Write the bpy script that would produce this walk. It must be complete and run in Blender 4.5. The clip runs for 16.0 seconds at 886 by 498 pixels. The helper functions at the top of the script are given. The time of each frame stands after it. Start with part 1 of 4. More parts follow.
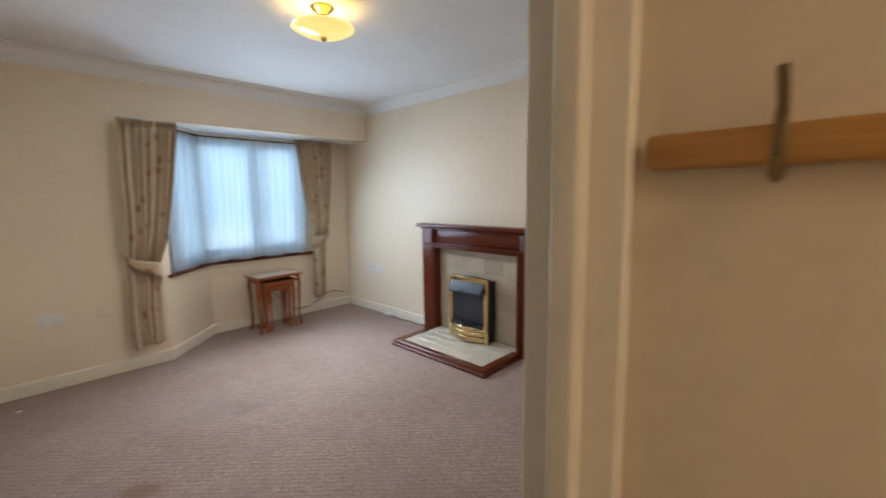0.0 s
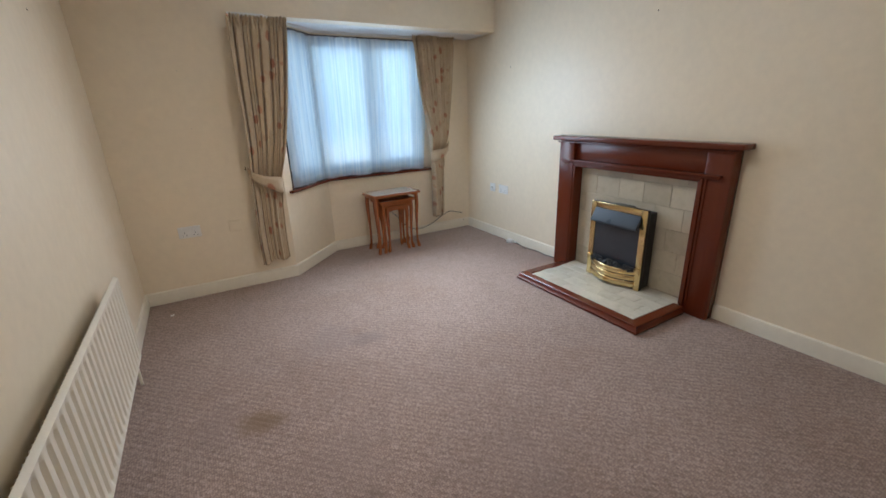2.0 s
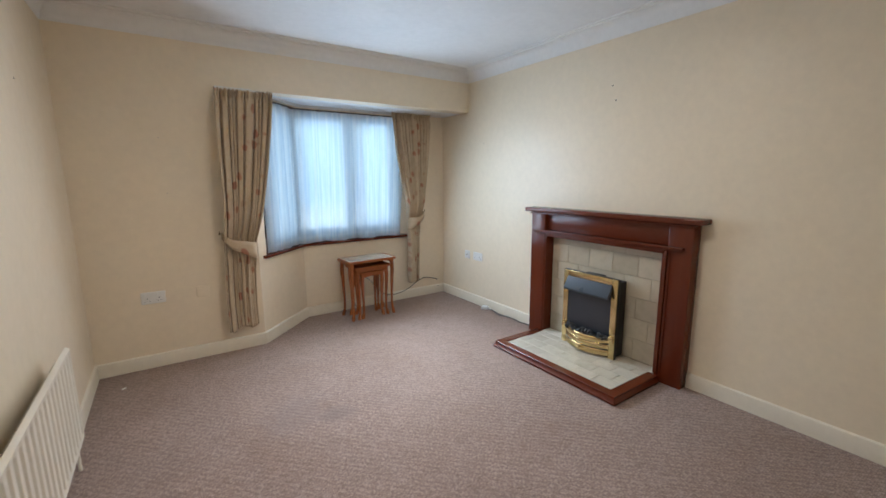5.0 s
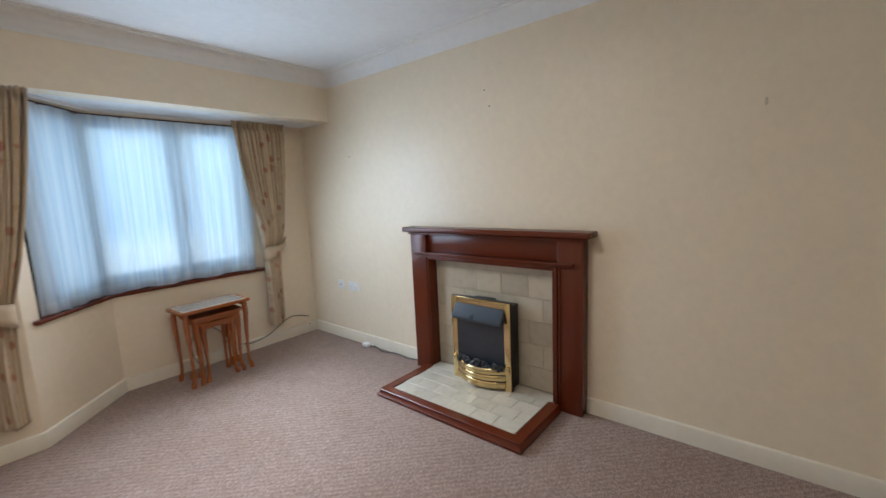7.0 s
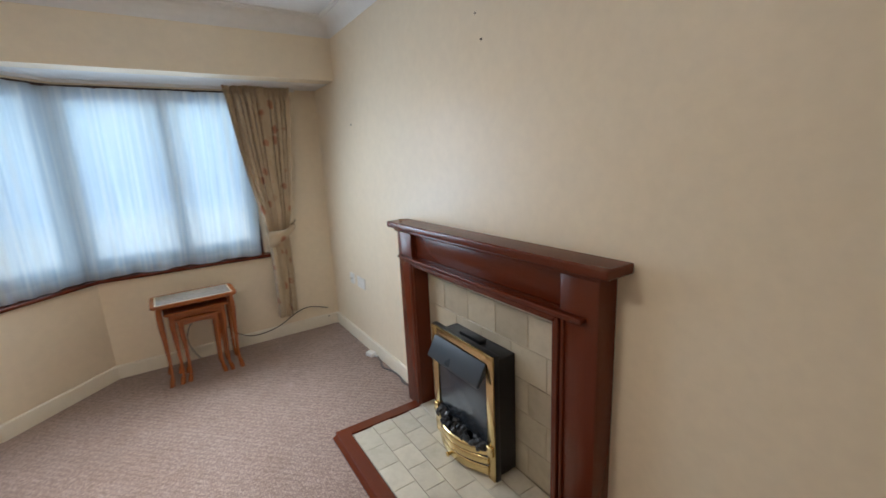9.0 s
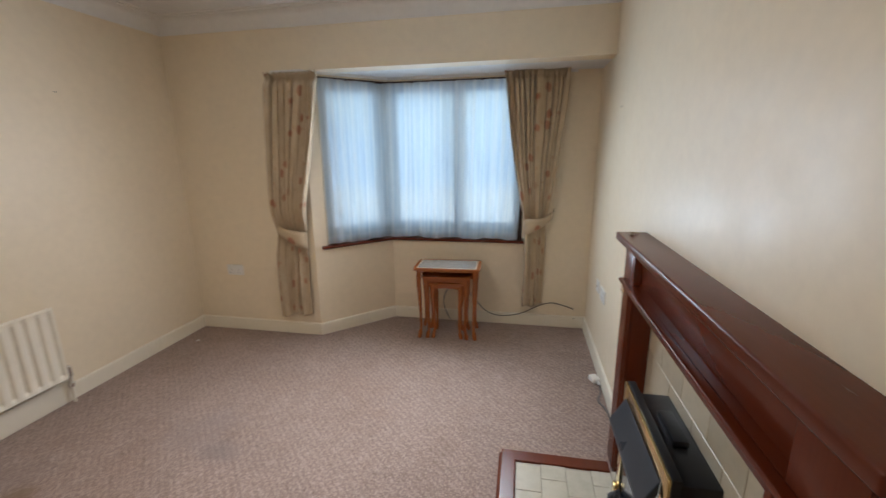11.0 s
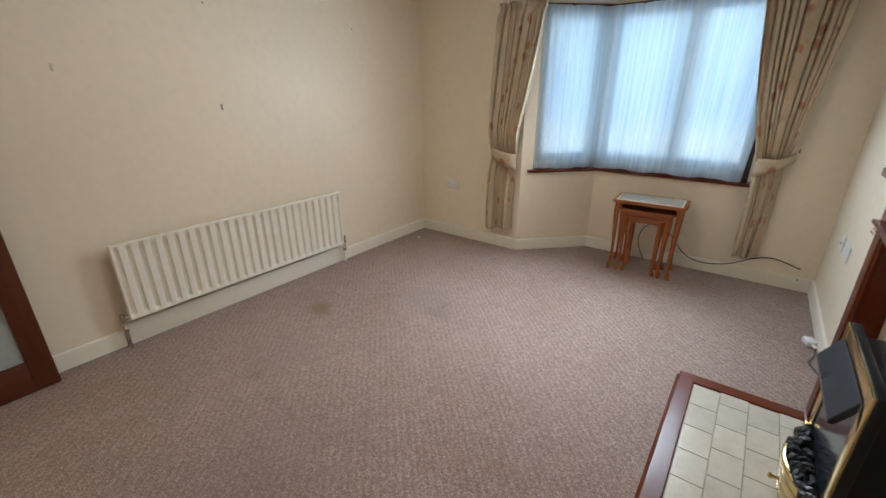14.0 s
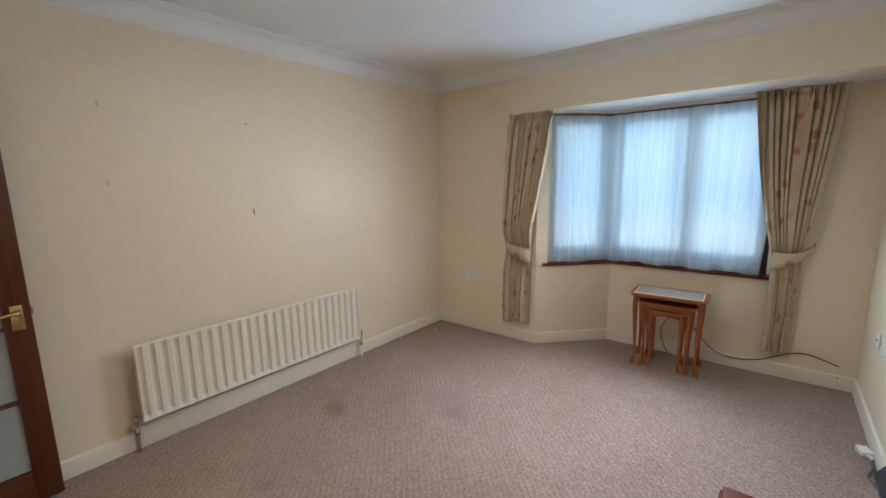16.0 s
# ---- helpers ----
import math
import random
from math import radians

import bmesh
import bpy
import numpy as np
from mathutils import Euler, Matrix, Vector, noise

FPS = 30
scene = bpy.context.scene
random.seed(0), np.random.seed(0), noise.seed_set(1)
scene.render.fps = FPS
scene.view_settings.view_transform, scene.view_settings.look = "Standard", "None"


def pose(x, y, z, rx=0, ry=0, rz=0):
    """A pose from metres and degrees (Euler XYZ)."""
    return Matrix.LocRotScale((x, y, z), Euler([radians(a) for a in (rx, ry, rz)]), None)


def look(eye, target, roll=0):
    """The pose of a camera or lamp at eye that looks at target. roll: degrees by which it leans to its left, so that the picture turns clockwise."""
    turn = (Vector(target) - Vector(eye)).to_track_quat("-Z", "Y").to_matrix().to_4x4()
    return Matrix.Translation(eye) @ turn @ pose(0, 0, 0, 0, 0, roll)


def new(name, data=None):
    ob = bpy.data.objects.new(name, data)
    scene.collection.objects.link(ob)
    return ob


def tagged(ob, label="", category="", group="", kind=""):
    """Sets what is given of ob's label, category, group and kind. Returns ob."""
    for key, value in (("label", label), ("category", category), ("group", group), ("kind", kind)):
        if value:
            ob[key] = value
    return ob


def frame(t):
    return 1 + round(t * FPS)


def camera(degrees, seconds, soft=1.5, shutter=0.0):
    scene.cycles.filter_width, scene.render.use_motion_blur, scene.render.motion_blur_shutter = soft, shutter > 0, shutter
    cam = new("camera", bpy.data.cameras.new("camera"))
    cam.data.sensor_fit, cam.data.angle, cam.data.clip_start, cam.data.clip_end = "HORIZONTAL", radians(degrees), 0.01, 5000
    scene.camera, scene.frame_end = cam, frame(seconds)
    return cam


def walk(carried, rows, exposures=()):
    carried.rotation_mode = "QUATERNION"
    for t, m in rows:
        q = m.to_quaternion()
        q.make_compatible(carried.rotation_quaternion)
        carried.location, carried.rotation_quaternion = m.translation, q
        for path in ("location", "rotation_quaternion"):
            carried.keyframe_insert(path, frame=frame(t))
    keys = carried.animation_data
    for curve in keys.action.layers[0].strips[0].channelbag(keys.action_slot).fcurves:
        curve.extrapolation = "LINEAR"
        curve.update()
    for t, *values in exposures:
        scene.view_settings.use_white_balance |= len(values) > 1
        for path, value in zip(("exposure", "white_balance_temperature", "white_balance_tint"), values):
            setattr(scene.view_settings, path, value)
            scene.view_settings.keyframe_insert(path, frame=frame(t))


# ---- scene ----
cam = camera(94.2, 16.0, soft=1.5, shutter=0.5)
PATH = [
    (0, (1.939, 1.715, 1.366), (3.36, 3.098, 1.107), -0.8),
    (0.5, (2.045, 1.839, 1.351), (3.184, 3.459, 1.072), -1.1),
    (1, (2.126, 2.008, 1.38), (3.096, 3.713, 0.99), -1.9),
    (1.5, (2.141, 2.158, 1.345), (3.082, 3.846, 0.832), -2.0),
    (2, (2.174, 2.24, 1.32), (3.118, 3.883, 0.678), -1.9),
    (2.5, (2.17, 2.269, 1.302), (3.123, 3.869, 0.574), -1.6),
    (3, (2.195, 2.266, 1.311), (3.14, 3.86, 0.56), -1.3),
    (3.5, (2.165, 2.246, 1.301), (3.129, 3.869, 0.64), -0.9),
    (4, (2.152, 2.234, 1.329), (3.14, 3.889, 0.795), -0.6),
    (4.2, (2.143, 2.236, 1.348), (3.148, 3.897, 0.865), -0.6),
    (6.3, (2.275, 2.411, 1.339), (3.65, 3.843, 1.095), -1.8),
    (6.5, (2.338, 2.466, 1.345), (3.768, 3.841, 1.086), -2.1),
    (7, (2.541, 2.581, 1.352), (4.06, 3.85, 1.069), -2.6),
    (7.5, (2.775, 2.66, 1.341), (4.331, 3.879, 1.036), -2.7),
    (8, (3.05, 2.676, 1.368), (4.558, 3.947, 1.038), -2.6),
    (8.2, (3.174, 2.651, 1.38), (4.637, 3.972, 1.039), -2.5),
    (10.3, (4.266, 2.83, 1.449), (4.344, 4.768, 0.962), -1.9),
    (10.5, (4.238, 2.846, 1.43), (4.203, 4.792, 0.97), -0.9),
    (11, (4.304, 2.903, 1.448), (3.929, 4.811, 0.978), -0.7),
    (11.5, (4.358, 2.885, 1.453), (3.721, 4.717, 0.966), -0.4),
    (12, (4.336, 2.764, 1.427), (3.519, 4.513, 0.903), -0.3),
    (12.5, (4.306, 2.624, 1.413), (3.376, 4.29, 0.814), -0.0),
    (13, (4.317, 2.57, 1.386), (3.314, 4.165, 0.715), 0.1),
    (13.5, (4.328, 2.549, 1.368), (3.27, 4.085, 0.648), 0.1),
    (14, (4.319, 2.542, 1.368), (3.196, 4.031, 0.644), -0.2),
    (14.5, (4.327, 2.542, 1.367), (3.132, 4.008, 0.718), -0.7),
    (15, (4.312, 2.538, 1.389), (3.068, 4.007, 0.849), -1.0),
    (15.5, (4.315, 2.533, 1.411), (3.048, 4.024, 0.998), -1.1),
    (16, (4.321, 2.526, 1.45), (3.076, 4.057, 1.121), -1.1),
]
walk(cam, [(t, look(eye, target, roll)) for t, eye, target, roll in PATH], [
    (0, -0.03, 6000, 12), (2, -0.05, 5900, 11), (3, 0.06, 5950, 11), (4.2, 0.07, 5950, 11), (6.5, -0.05, 5850, 11), (8, -0.09, 6250, 13),
    (10.5, -0.2, 6350, 13), (11.5, -0.20, 6450, 14), (12.5, -0.11, 6150, 12), (14.5, -0.03, 6050, 10), (16, -0.12, 6000, 10)])

# ---------------------------------------------------------------- light
world = bpy.data.worlds.new("overcast_sky")
scene.world = world
world.use_nodes = True
wn = world.node_tree.nodes
sky = wn.new("ShaderNodeTexSky")
sky.sky_type = 'NISHITA'
sky.sun_disc = False
sky.sun_elevation = radians(48)
sky.sun_rotation = radians(25)
sky.dust_density = 3.0
world.node_tree.links.new(sky.outputs[0], wn["Background"].inputs[0])
wn["Background"].inputs[1].default_value = 0.15

sun = new("sun", bpy.data.lights.new("sun", 'SUN'))
sun.data.energy = 1.5
sun.data.angle = radians(20)
sun.data.color = (1.0, 0.95, 0.88)
sun.matrix_world = look((4.4, 12.0, 9.0), (3.6, 5.0, 0.0))


def area_lamp(name, eye, target, sx, sy, watts, colour, spread=180.0, shape='RECTANGLE'):
    d = bpy.data.lights.new(name, 'AREA')
    d.shape, d.size, d.size_y = shape, sx, sy
    d.energy, d.color, d.spread = watts, colour, radians(spread)
    ob = new(name, d)
    ob.matrix_world = look(eye, target)
    return ob


# added area lamps in front of the net stand in for daylight
area_lamp("bay_fill_down", (3.72, 5.90, 1.60), (3.40, 4.2, -0.20), 1.0, 0.4, 12.5, (0.84, 0.93, 1.0), 80)
area_lamp("bay_fill_east", (3.60, 5.80, 1.40), (4.83, 4.85, 0.60), 0.5, 0.9, 6.3, (0.74, 0.88, 1.0), 112)
area_lamp("bay_fill_west", (3.50, 5.72, 1.36), (1.65, 4.0, 0.75), 0.5, 1.0, 4.6, (0.92, 0.95, 1.0), 110)
area_lamp("bay_fill_up", (3.72, 6.02, 0.95), (3.50, 3.9, 2.55), 1.0, 0.3, 9.5, (0.68, 0.85, 1.0), 112)
# the lit ceiling lamp
area_lamp("ceiling_lamp_glow", (3.215, 3.854, 2.215), (3.215, 3.8541, 0), 0.30, 0.30, 11.5, (1.0, 0.90, 0.77), 180, 'DISK')
halo = new("ceiling_lamp_bulbs", bpy.data.lights.new("ceiling_lamp_bulbs", 'POINT'))
halo.data.energy, halo.data.color, halo.data.shadow_soft_size = 2.8, (1.0, 0.72, 0.28), 0.05
halo.location = (3.215, 3.854, 2.315)
# the hall's ceiling light, out of view
area_lamp("hall_ceiling_light", (1.95, 0.3, 2.37), (1.95, 0.3001, 0), 0.5, 0.5, 13, (1.0, 0.80, 0.56), 180, 'DISK')

# ---------------------------------------------------------------- materials
def material(name, colour, rough=0.6, metal=0.0, spec=0.5):
    m = bpy.data.materials.new(name)
    m.use_nodes = True
    b = m.node_tree.nodes["Principled BSDF"]
    b.inputs["Base Color"].default_value = (*colour, 1)
    b.inputs["Roughness"].default_value = rough
    b.inputs["Metallic"].default_value = metal
    b.inputs["Specular IOR Level"].default_value = spec
    return m, m.node_tree, b


def add(tree, kind, **values):
    n = tree.nodes.new(kind)
    for k, v in values.items():
        n.inputs[k].default_value = v
    return n


def coords(tree, scale=(1, 1, 1), which="Object"):
    c = tree.nodes.new("ShaderNodeTexCoord")
    mp = add(tree, "ShaderNodeMapping", Scale=scale)
    tree.links.new(c.outputs[which], mp.inputs[0])
    return mp.outputs[0]


def ramp(tree, source, stops):
    r = tree.nodes.new("ShaderNodeValToRGB")
    e = r.color_ramp.elements
    e[0].position, e[0].color = stops[0][0], (*stops[0][1], 1)
    e[1].position, e[1].color = stops[-1][0], (*stops[-1][1], 1)
    for p, c in stops[1:-1]:
        e.new(p).color = (*c, 1)
    tree.links.new(source, r.inputs[0])
    return r.outputs[0]


def mix(tree, a, b, factor, mode='MIX'):
    n = tree.nodes.new("ShaderNodeMix")
    n.data_type, n.blend_type = 'RGBA', mode
    for sock, v in ((n.inputs[0], factor), (n.inputs[6], a), (n.inputs[7], b)):
        if isinstance(v, bpy.types.NodeSocket):
            tree.links.new(v, sock)
        elif sock == n.inputs[0]:
            sock.default_value = v
        else:
            sock.default_value = (*v, 1)
    return n.outputs[2]


def bump(tree, bsdf, source, strength=0.2, distance=0.002):
    n = add(tree, "ShaderNodeBump", Strength=strength, Distance=distance)
    tree.links.new(source, n.inputs["Height"])
    tree.links.new(n.outputs[0], bsdf.inputs["Normal"])


def noisy(tree, vec, scale, detail=4.0, rough=0.6):
    n = add(tree, "ShaderNodeTexNoise", Scale=scale, Detail=detail, Roughness=rough)
    tree.links.new(vec, n.inputs["Vector"])
    return n.outputs[0]


def paint(name, colour, rough=0.55, var=0.05, grain=90.0, relief=0.25, dist=0.0015):
    """Painted plaster or joinery: two scales of unevenness and a roller stipple."""
    m, t, b = material(name, colour, rough)
    v = coords(t)
    lo = tuple(c * (1 - var) for c in colour)
    hi = tuple(min(1, c * (1 + var * 0.6)) for c in colour)
    big = ramp(t, noisy(t, v, 1.7, 5), [(0.35, lo), (0.65, hi)])
    fine = ramp(t, noisy(t, v, 22, 3), [(0.3, (0.97, 0.97, 0.97)), (0.7, (1.02, 1.02, 1.02))])
    t.links.new(mix(t, big, fine, 1.0, 'MULTIPLY'), b.inputs["Base Color"])
    t.links.new(ramp(t, noisy(t, v, 6, 3), [(0.3, (rough - 0.06,) * 3), (0.7, (rough + 0.08,) * 3)]), b.inputs["Roughness"])
    bump(t, b, noisy(t, v, grain, 4), relief, dist)
    return m


def timber(name, dark, light, rough=0.35, along=2, scale=1.0, spec=0.5):
    """Stained wood, grain along the given axis."""
    m, t, b = material(name, light, rough, 0.0, spec)
    s = [26.0 * scale] * 3
    s[along] = 1.6 * scale
    v = coords(t, s)
    g = noisy(t, v, 1.0, 6, 0.65)
    w = noisy(t, coords(t, [q * 5 for q in s]), 1.0, 3)
    base = ramp(t, g, [(0.25, dark), (0.7, light)])
    pores = ramp(t, w, [(0.35, (0.78, 0.74, 0.72)), (0.55, (1, 1, 1))])
    t.links.new(mix(t, base, pores, 0.22, 'MULTIPLY'), b.inputs["Base Color"])
    t.links.new(ramp(t, g, [(0.2, (rough + 0.02,) * 3), (0.8, (rough - 0.01,) * 3)]), b.inputs["Roughness"])
    bump(t, b, w, 0.015, 0.001)
    return m


WALL = paint("cream_wall_paint", (0.838, 0.729, 0.560), 0.42, 0.018, 150, 0.06, 0.001)
wb_ = WALL.node_tree.nodes["Principled BSDF"]
wb_.inputs["Coat Weight"].default_value = 0.016    # wipe-clean sheen
wb_.inputs["Coat Roughness"].default_value = 0.11
HALLW = paint("hall_wall_paint", (0.74, 0.645, 0.50), 0.55, 0.03, 150, 0.10, 0.001)
WHITE = paint("white_ceiling_paint", (0.80, 0.80, 0.80), 0.75, 0.03, 60, 0.35, 0.003)
COVE = paint("white_coving_paint", (0.82, 0.81, 0.79), 0.6, 0.02, 60, 0.1)
GLOSS = paint("cream_gloss_paint", (0.80, 0.74, 0.62), 0.36, 0.03, 40, 0.04)
RADW = paint("radiator_enamel", (0.82, 0.77, 0.66), 0.4, 0.02, 60, 0.03)
MAHOG = [timber("mahogany_" + "xyz"[i], (0.106, 0.0185, 0.0060), (0.126, 0.0232, 0.0074), 0.26, i, spec=0.38) for i in range(3)]
DOORW = [timber("sapele_" + "xyz"[i], (0.06, 0.013, 0.006), (0.125, 0.033, 0.0125), 0.28, i) for i in range(3)]
YEW = [timber("yew_" + "xyz"[i], (0.23, 0.058, 0.015), (0.41, 0.128, 0.035), 0.26, i) for i in range(3)]
PINE = timber("varnished_pine", (0.42, 0.2, 0.05), (0.58, 0.31, 0.09), 0.35, 1)
UPVC = timber("brown_window_frame", (0.035, 0.016, 0.012), (0.06, 0.028, 0.02), 0.35, 2)
PLASTIC = paint("white_plastic", (0.8, 0.79, 0.76), 0.3, 0.02, 60, 0.02)


def carpet_material():
    m, t, b = material("brown_loop_carpet", (0.3, 0.22, 0.2), 0.95, 0, 0.1)
    v = coords(t)
    loops = add(t, "ShaderNodeTexVoronoi", Scale=115.0, Randomness=0.5)
    t.links.new(v, loops.inputs["Vector"])
    ribs = t.nodes.new("ShaderNodeTexWave")
    ribs.bands_direction = 'DIAGONAL'
    ribs.inputs["Scale"].default_value = 15.0
    ribs.inputs["Distortion"].default_value = 0.8
    ribs.inputs["Detail"].default_value = 2.0
    ribs.inputs["Detail Scale"].default_value = 6.0
    t.links.new(coords(t), ribs.inputs["Vector"])
    yarn = ramp(t, loops.outputs["Color"], [(0.1, (0.266, 0.190, 0.161)), (0.5, (0.328, 0.241, 0.206)), (0.9, (0.400, 0.302, 0.262))])
    # loop tops lighter, gaps between loops shaded, all in the colour
    pile_shade = ramp(t, loops.outputs["Distance"], [(0.12, (1.14, 1.14, 1.14)), (0.40, (0.99, 0.99, 0.99)), (0.65, (0.72, 0.71, 0.70))])
    tone = mix(t, yarn, pile_shade, 1.0, 'MULTIPLY')
    wear = ramp(t, noisy(t, v, 1.3, 6, 0.7), [(0.32, (0.90, 0.84, 0.78)), (0.5, (1.0, 0.985, 0.97)), (0.68, (1.10, 1.08, 1.07))])
    fleck = ramp(t, noisy(t, v, 9, 5, 0.7), [(0.3, (0.94, 0.935, 0.93)), (0.65, (1.04, 1.035, 1.035))])
    col = mix(t, mix(t, tone, wear, 1.0, 'MULTIPLY'), fleck, 1.0, 'MULTIPLY')
    rib_tone = ramp(t, ribs.outputs[0], [(0.1, (0.86, 0.85, 0.84)), (0.6, (1.05, 1.05, 1.05))])
    col = mix(t, col, rib_tone, 0.55, 'MULTIPLY')
    # old spills: centre, radius, colour, strength
    for cx, cy, r, c, k in ((2.197, 3.98, 0.10, (0.17, 0.10, 0.05), 0.8), (2.02, 4.08, 0.16, (0.2, 0.14, 0.12), 0.35), (2.86, 4.40, 0.10, (0.18, 0.14, 0.13), 0.55),
                            (2.66, 4.55, 0.20, (0.24, 0.19, 0.18), 0.35), (2.45, 3.55, 0.22, (0.23, 0.17, 0.15), 0.35), (2.5, 3.35, 0.05, (0.17, 0.12, 0.1), 0.5), (3.0, 3.1, 0.35, (0.22, 0.16, 0.14), 0.3)):
        d = t.nodes.new("ShaderNodeVectorMath")
        d.operation = 'DISTANCE'
        d.inputs[1].default_value = (cx, cy, 0)
        wob = t.nodes.new("ShaderNodeTexNoise")
        wob.inputs["Scale"].default_value = 7.0
        t.links.new(v, wob.inputs["Vector"])
        shift = t.nodes.new("ShaderNodeVectorMath")
        shift.operation = 'MULTIPLY_ADD'
        t.links.new(wob.outputs["Color"], shift.inputs[0])
        shift.inputs[1].default_value = (r * 1.6, r * 1.6, 0)
        sub = t.nodes.new("ShaderNodeVectorMath")
        sub.operation = 'ADD'
        t.links.new(v, shift.inputs[2])
        t.links.new(shift.outputs[0], sub.inputs[0])
        sub.inputs[1].default_value = (-r * 0.8, -r * 0.8, 0)
        t.links.new(sub.outputs[0], d.inputs[0])
        mask = ramp(t, d.outputs["Value"], [(0.0, (k, k, k)), (r * 0.5, (k * 0.8,) * 3), (r * 1.15, (0, 0, 0))])
        col = mix(t, col, c, mask)
    t.links.new(col, b.inputs["Base Color"])
    b.inputs["Sheen Weight"].default_value = 0.25
    height = mix(t, loops.outputs["Distance"], ribs.outputs[0], 0.4)
    bump(t, b, height, 0.45, 0.004)
    return m


CARPET = carpet_material()


def metal(name, colour, rough):
    m, t, b = material(name, colour, rough, 1.0)
    v = coords(t)
    t.links.new(ramp(t, noisy(t, v, 30, 4), [(0.3, (rough * 0.85,) * 3), (0.7, (rough * 1.2,) * 3)]), b.inputs["Roughness"])
    return m


BRASS = metal("polished_brass", (0.70, 0.54, 0.27), 0.22)
CHROME = metal("dull_chrome", (0.6, 0.58, 0.55), 0.22)
OLDBRASS = metal("aged_brass", (0.27, 0.205, 0.11), 0.3)


def plain(name, colour, rough, var=0.15, grain=80):
    return paint(name, colour, rough, var, grain, 0.15)


BLACK = plain("black_enamel", (0.013, 0.014, 0.017), 0.35)
# black enamel with the window's bluish reflection put into its colour
HOOD = plain("blue_tinted_black_enamel", (0.032, 0.044, 0.060), 0.30)
# the screen's blue cast is a reflection painted into the base
SMOKE = plain("dark_screen", (0.030, 0.036, 0.045), 0.14)
COAL = plain("moulded_coal", (0.02, 0.02, 0.022), 0.45, 0.4)
RUBBER = plain("black_cable_sheath", (0.02, 0.02, 0.02), 0.45)
NAIL = metal("picture_hook_steel", (0.35, 0.3, 0.24), 0.4)
PLUGHOLE = plain("rawl_plug_hole", (0.10, 0.08, 0.06), 0.8)


def tile_material(name, a, b_, rough):
    m, t, b = material(name, a, rough)
    v = coords(t, (1, 1, 1), "Object")
    info = t.nodes.new("ShaderNodeObjectInfo")
    sh = t.nodes.new("ShaderNodeVectorMath")
    sh.operation = 'MULTIPLY_ADD'
    t.links.new(info.outputs["Random"], sh.inputs[0])
    sh.inputs[1].default_value = (7, 5, 3)
    t.links.new(v, sh.inputs[2])
    vein = noisy(t, sh.outputs[0], 9, 6, 0.65)
    c = ramp(t, vein, [(0.3, a), (0.55, b_), (0.75, a)])
    r = ramp(t, info.outputs["Random"], [(0.0, (0.88, 0.88, 0.87)), (1.0, (1.08, 1.08, 1.07))])
    t.links.new(mix(t, c, r, 1.0, 'MULTIPLY'), b.inputs["Base Color"])
    bump(t, b, noisy(t, sh.outputs[0], 30, 3), 0.05, 0.001)
    return m


TILE = tile_material("marbled_ceramic_tile", (0.50, 0.455, 0.365), (0.60, 0.55, 0.45), 0.20)
PANELTILE = tile_material("mottled_tan_tile", (0.44, 0.38, 0.28), (0.53, 0.465, 0.355), 0.28)
PANELGROUT = plain("tan_tile_grout", (0.36, 0.31, 0.23), 0.9)
GROUT = plain("tile_grout", (0.40, 0.36, 0.285), 0.9)


def glass_material(name, tint, rough):
    m = bpy.data.materials.new(name)
    m.use_nodes = True
    t = m.node_tree
    t.nodes.remove(t.nodes["Principled BSDF"])
    g = add(t, "ShaderNodeBsdfGlossy", Roughness=rough)
    tr = t.nodes.new("ShaderNodeBsdfTransparent")
    tr.inputs[0].default_value = (*tint, 1)
    fr = add(t, "ShaderNodeFresnel", IOR=1.5)
    mx = t.nodes.new("ShaderNodeMixShader")
    t.links.new(fr.outputs[0], mx.inputs[0])
    t.links.new(tr.outputs[0], mx.inputs[1])
    t.links.new(g.outputs[0], mx.inputs[2])
    t.links.new(mx.outputs[0], t.nodes["Material Output"].inputs[0])
    return m


GLASS = glass_material("window_glass", (0.95, 0.97, 0.97), 0.01)


# ---------------------------------------------------------------- mesh helpers
def link_mesh(name, bm, mat, parent=None, smooth=None):
    me = bpy.data.meshes.new(name)
    bmesh.ops.recalc_face_normals(bm, faces=bm.faces)
    bm.to_mesh(me)
    bm.free()
    for q in (mat if isinstance(mat, (list, tuple)) else [mat]):
        me.materials.append(q)
    if smooth:
        me.shade_smooth()
        me.set_sharp_from_angle(angle=radians(smooth))
    ob = new(name, me)
    if parent is not None:
        ob.parent = parent
        ob.matrix_parent_inverse = Matrix.Identity(4)
    return ob


def part(name, bm, mat, parent, label="", smooth=40):
    ob = link_mesh(name, bm, mat, parent, smooth)
    if label:
        ob["label"] = label
    return ob


def thing(name, at, label, category, group="", turn=0.0):
    """An Empty at the thing's base; its parts are modelled about it."""
    ob = new(name)
    ob.empty_display_size = 0.05
    ob.matrix_basis = pose(*at, 0, 0, turn)
    return tagged(ob, label, category, group)


def setting(name, bm, mat, label, category, smooth=None):
    return tagged(link_mesh(name, bm, mat, None, smooth), label, category, kind="structure")


def block(bm, lo, hi, bevel=0.0, seg=2):
    """An axis-aligned box with eased edges, joined into bm."""
    tmp = bmesh.new()
    bmesh.ops.create_cube(tmp, size=1.0)
    size = [h - l for l, h in zip(lo, hi)]
    mid = [(h + l) / 2 for l, h in zip(lo, hi)]
    bmesh.ops.transform(tmp, matrix=Matrix.Translation(mid) @ Matrix.Diagonal((*size, 1)), verts=tmp.verts)
    if bevel:
        bmesh.ops.bevel(tmp, geom=tmp.edges[:], offset=bevel, segments=seg, profile=0.5, affect='EDGES')
    join(bm, tmp)
    return bm


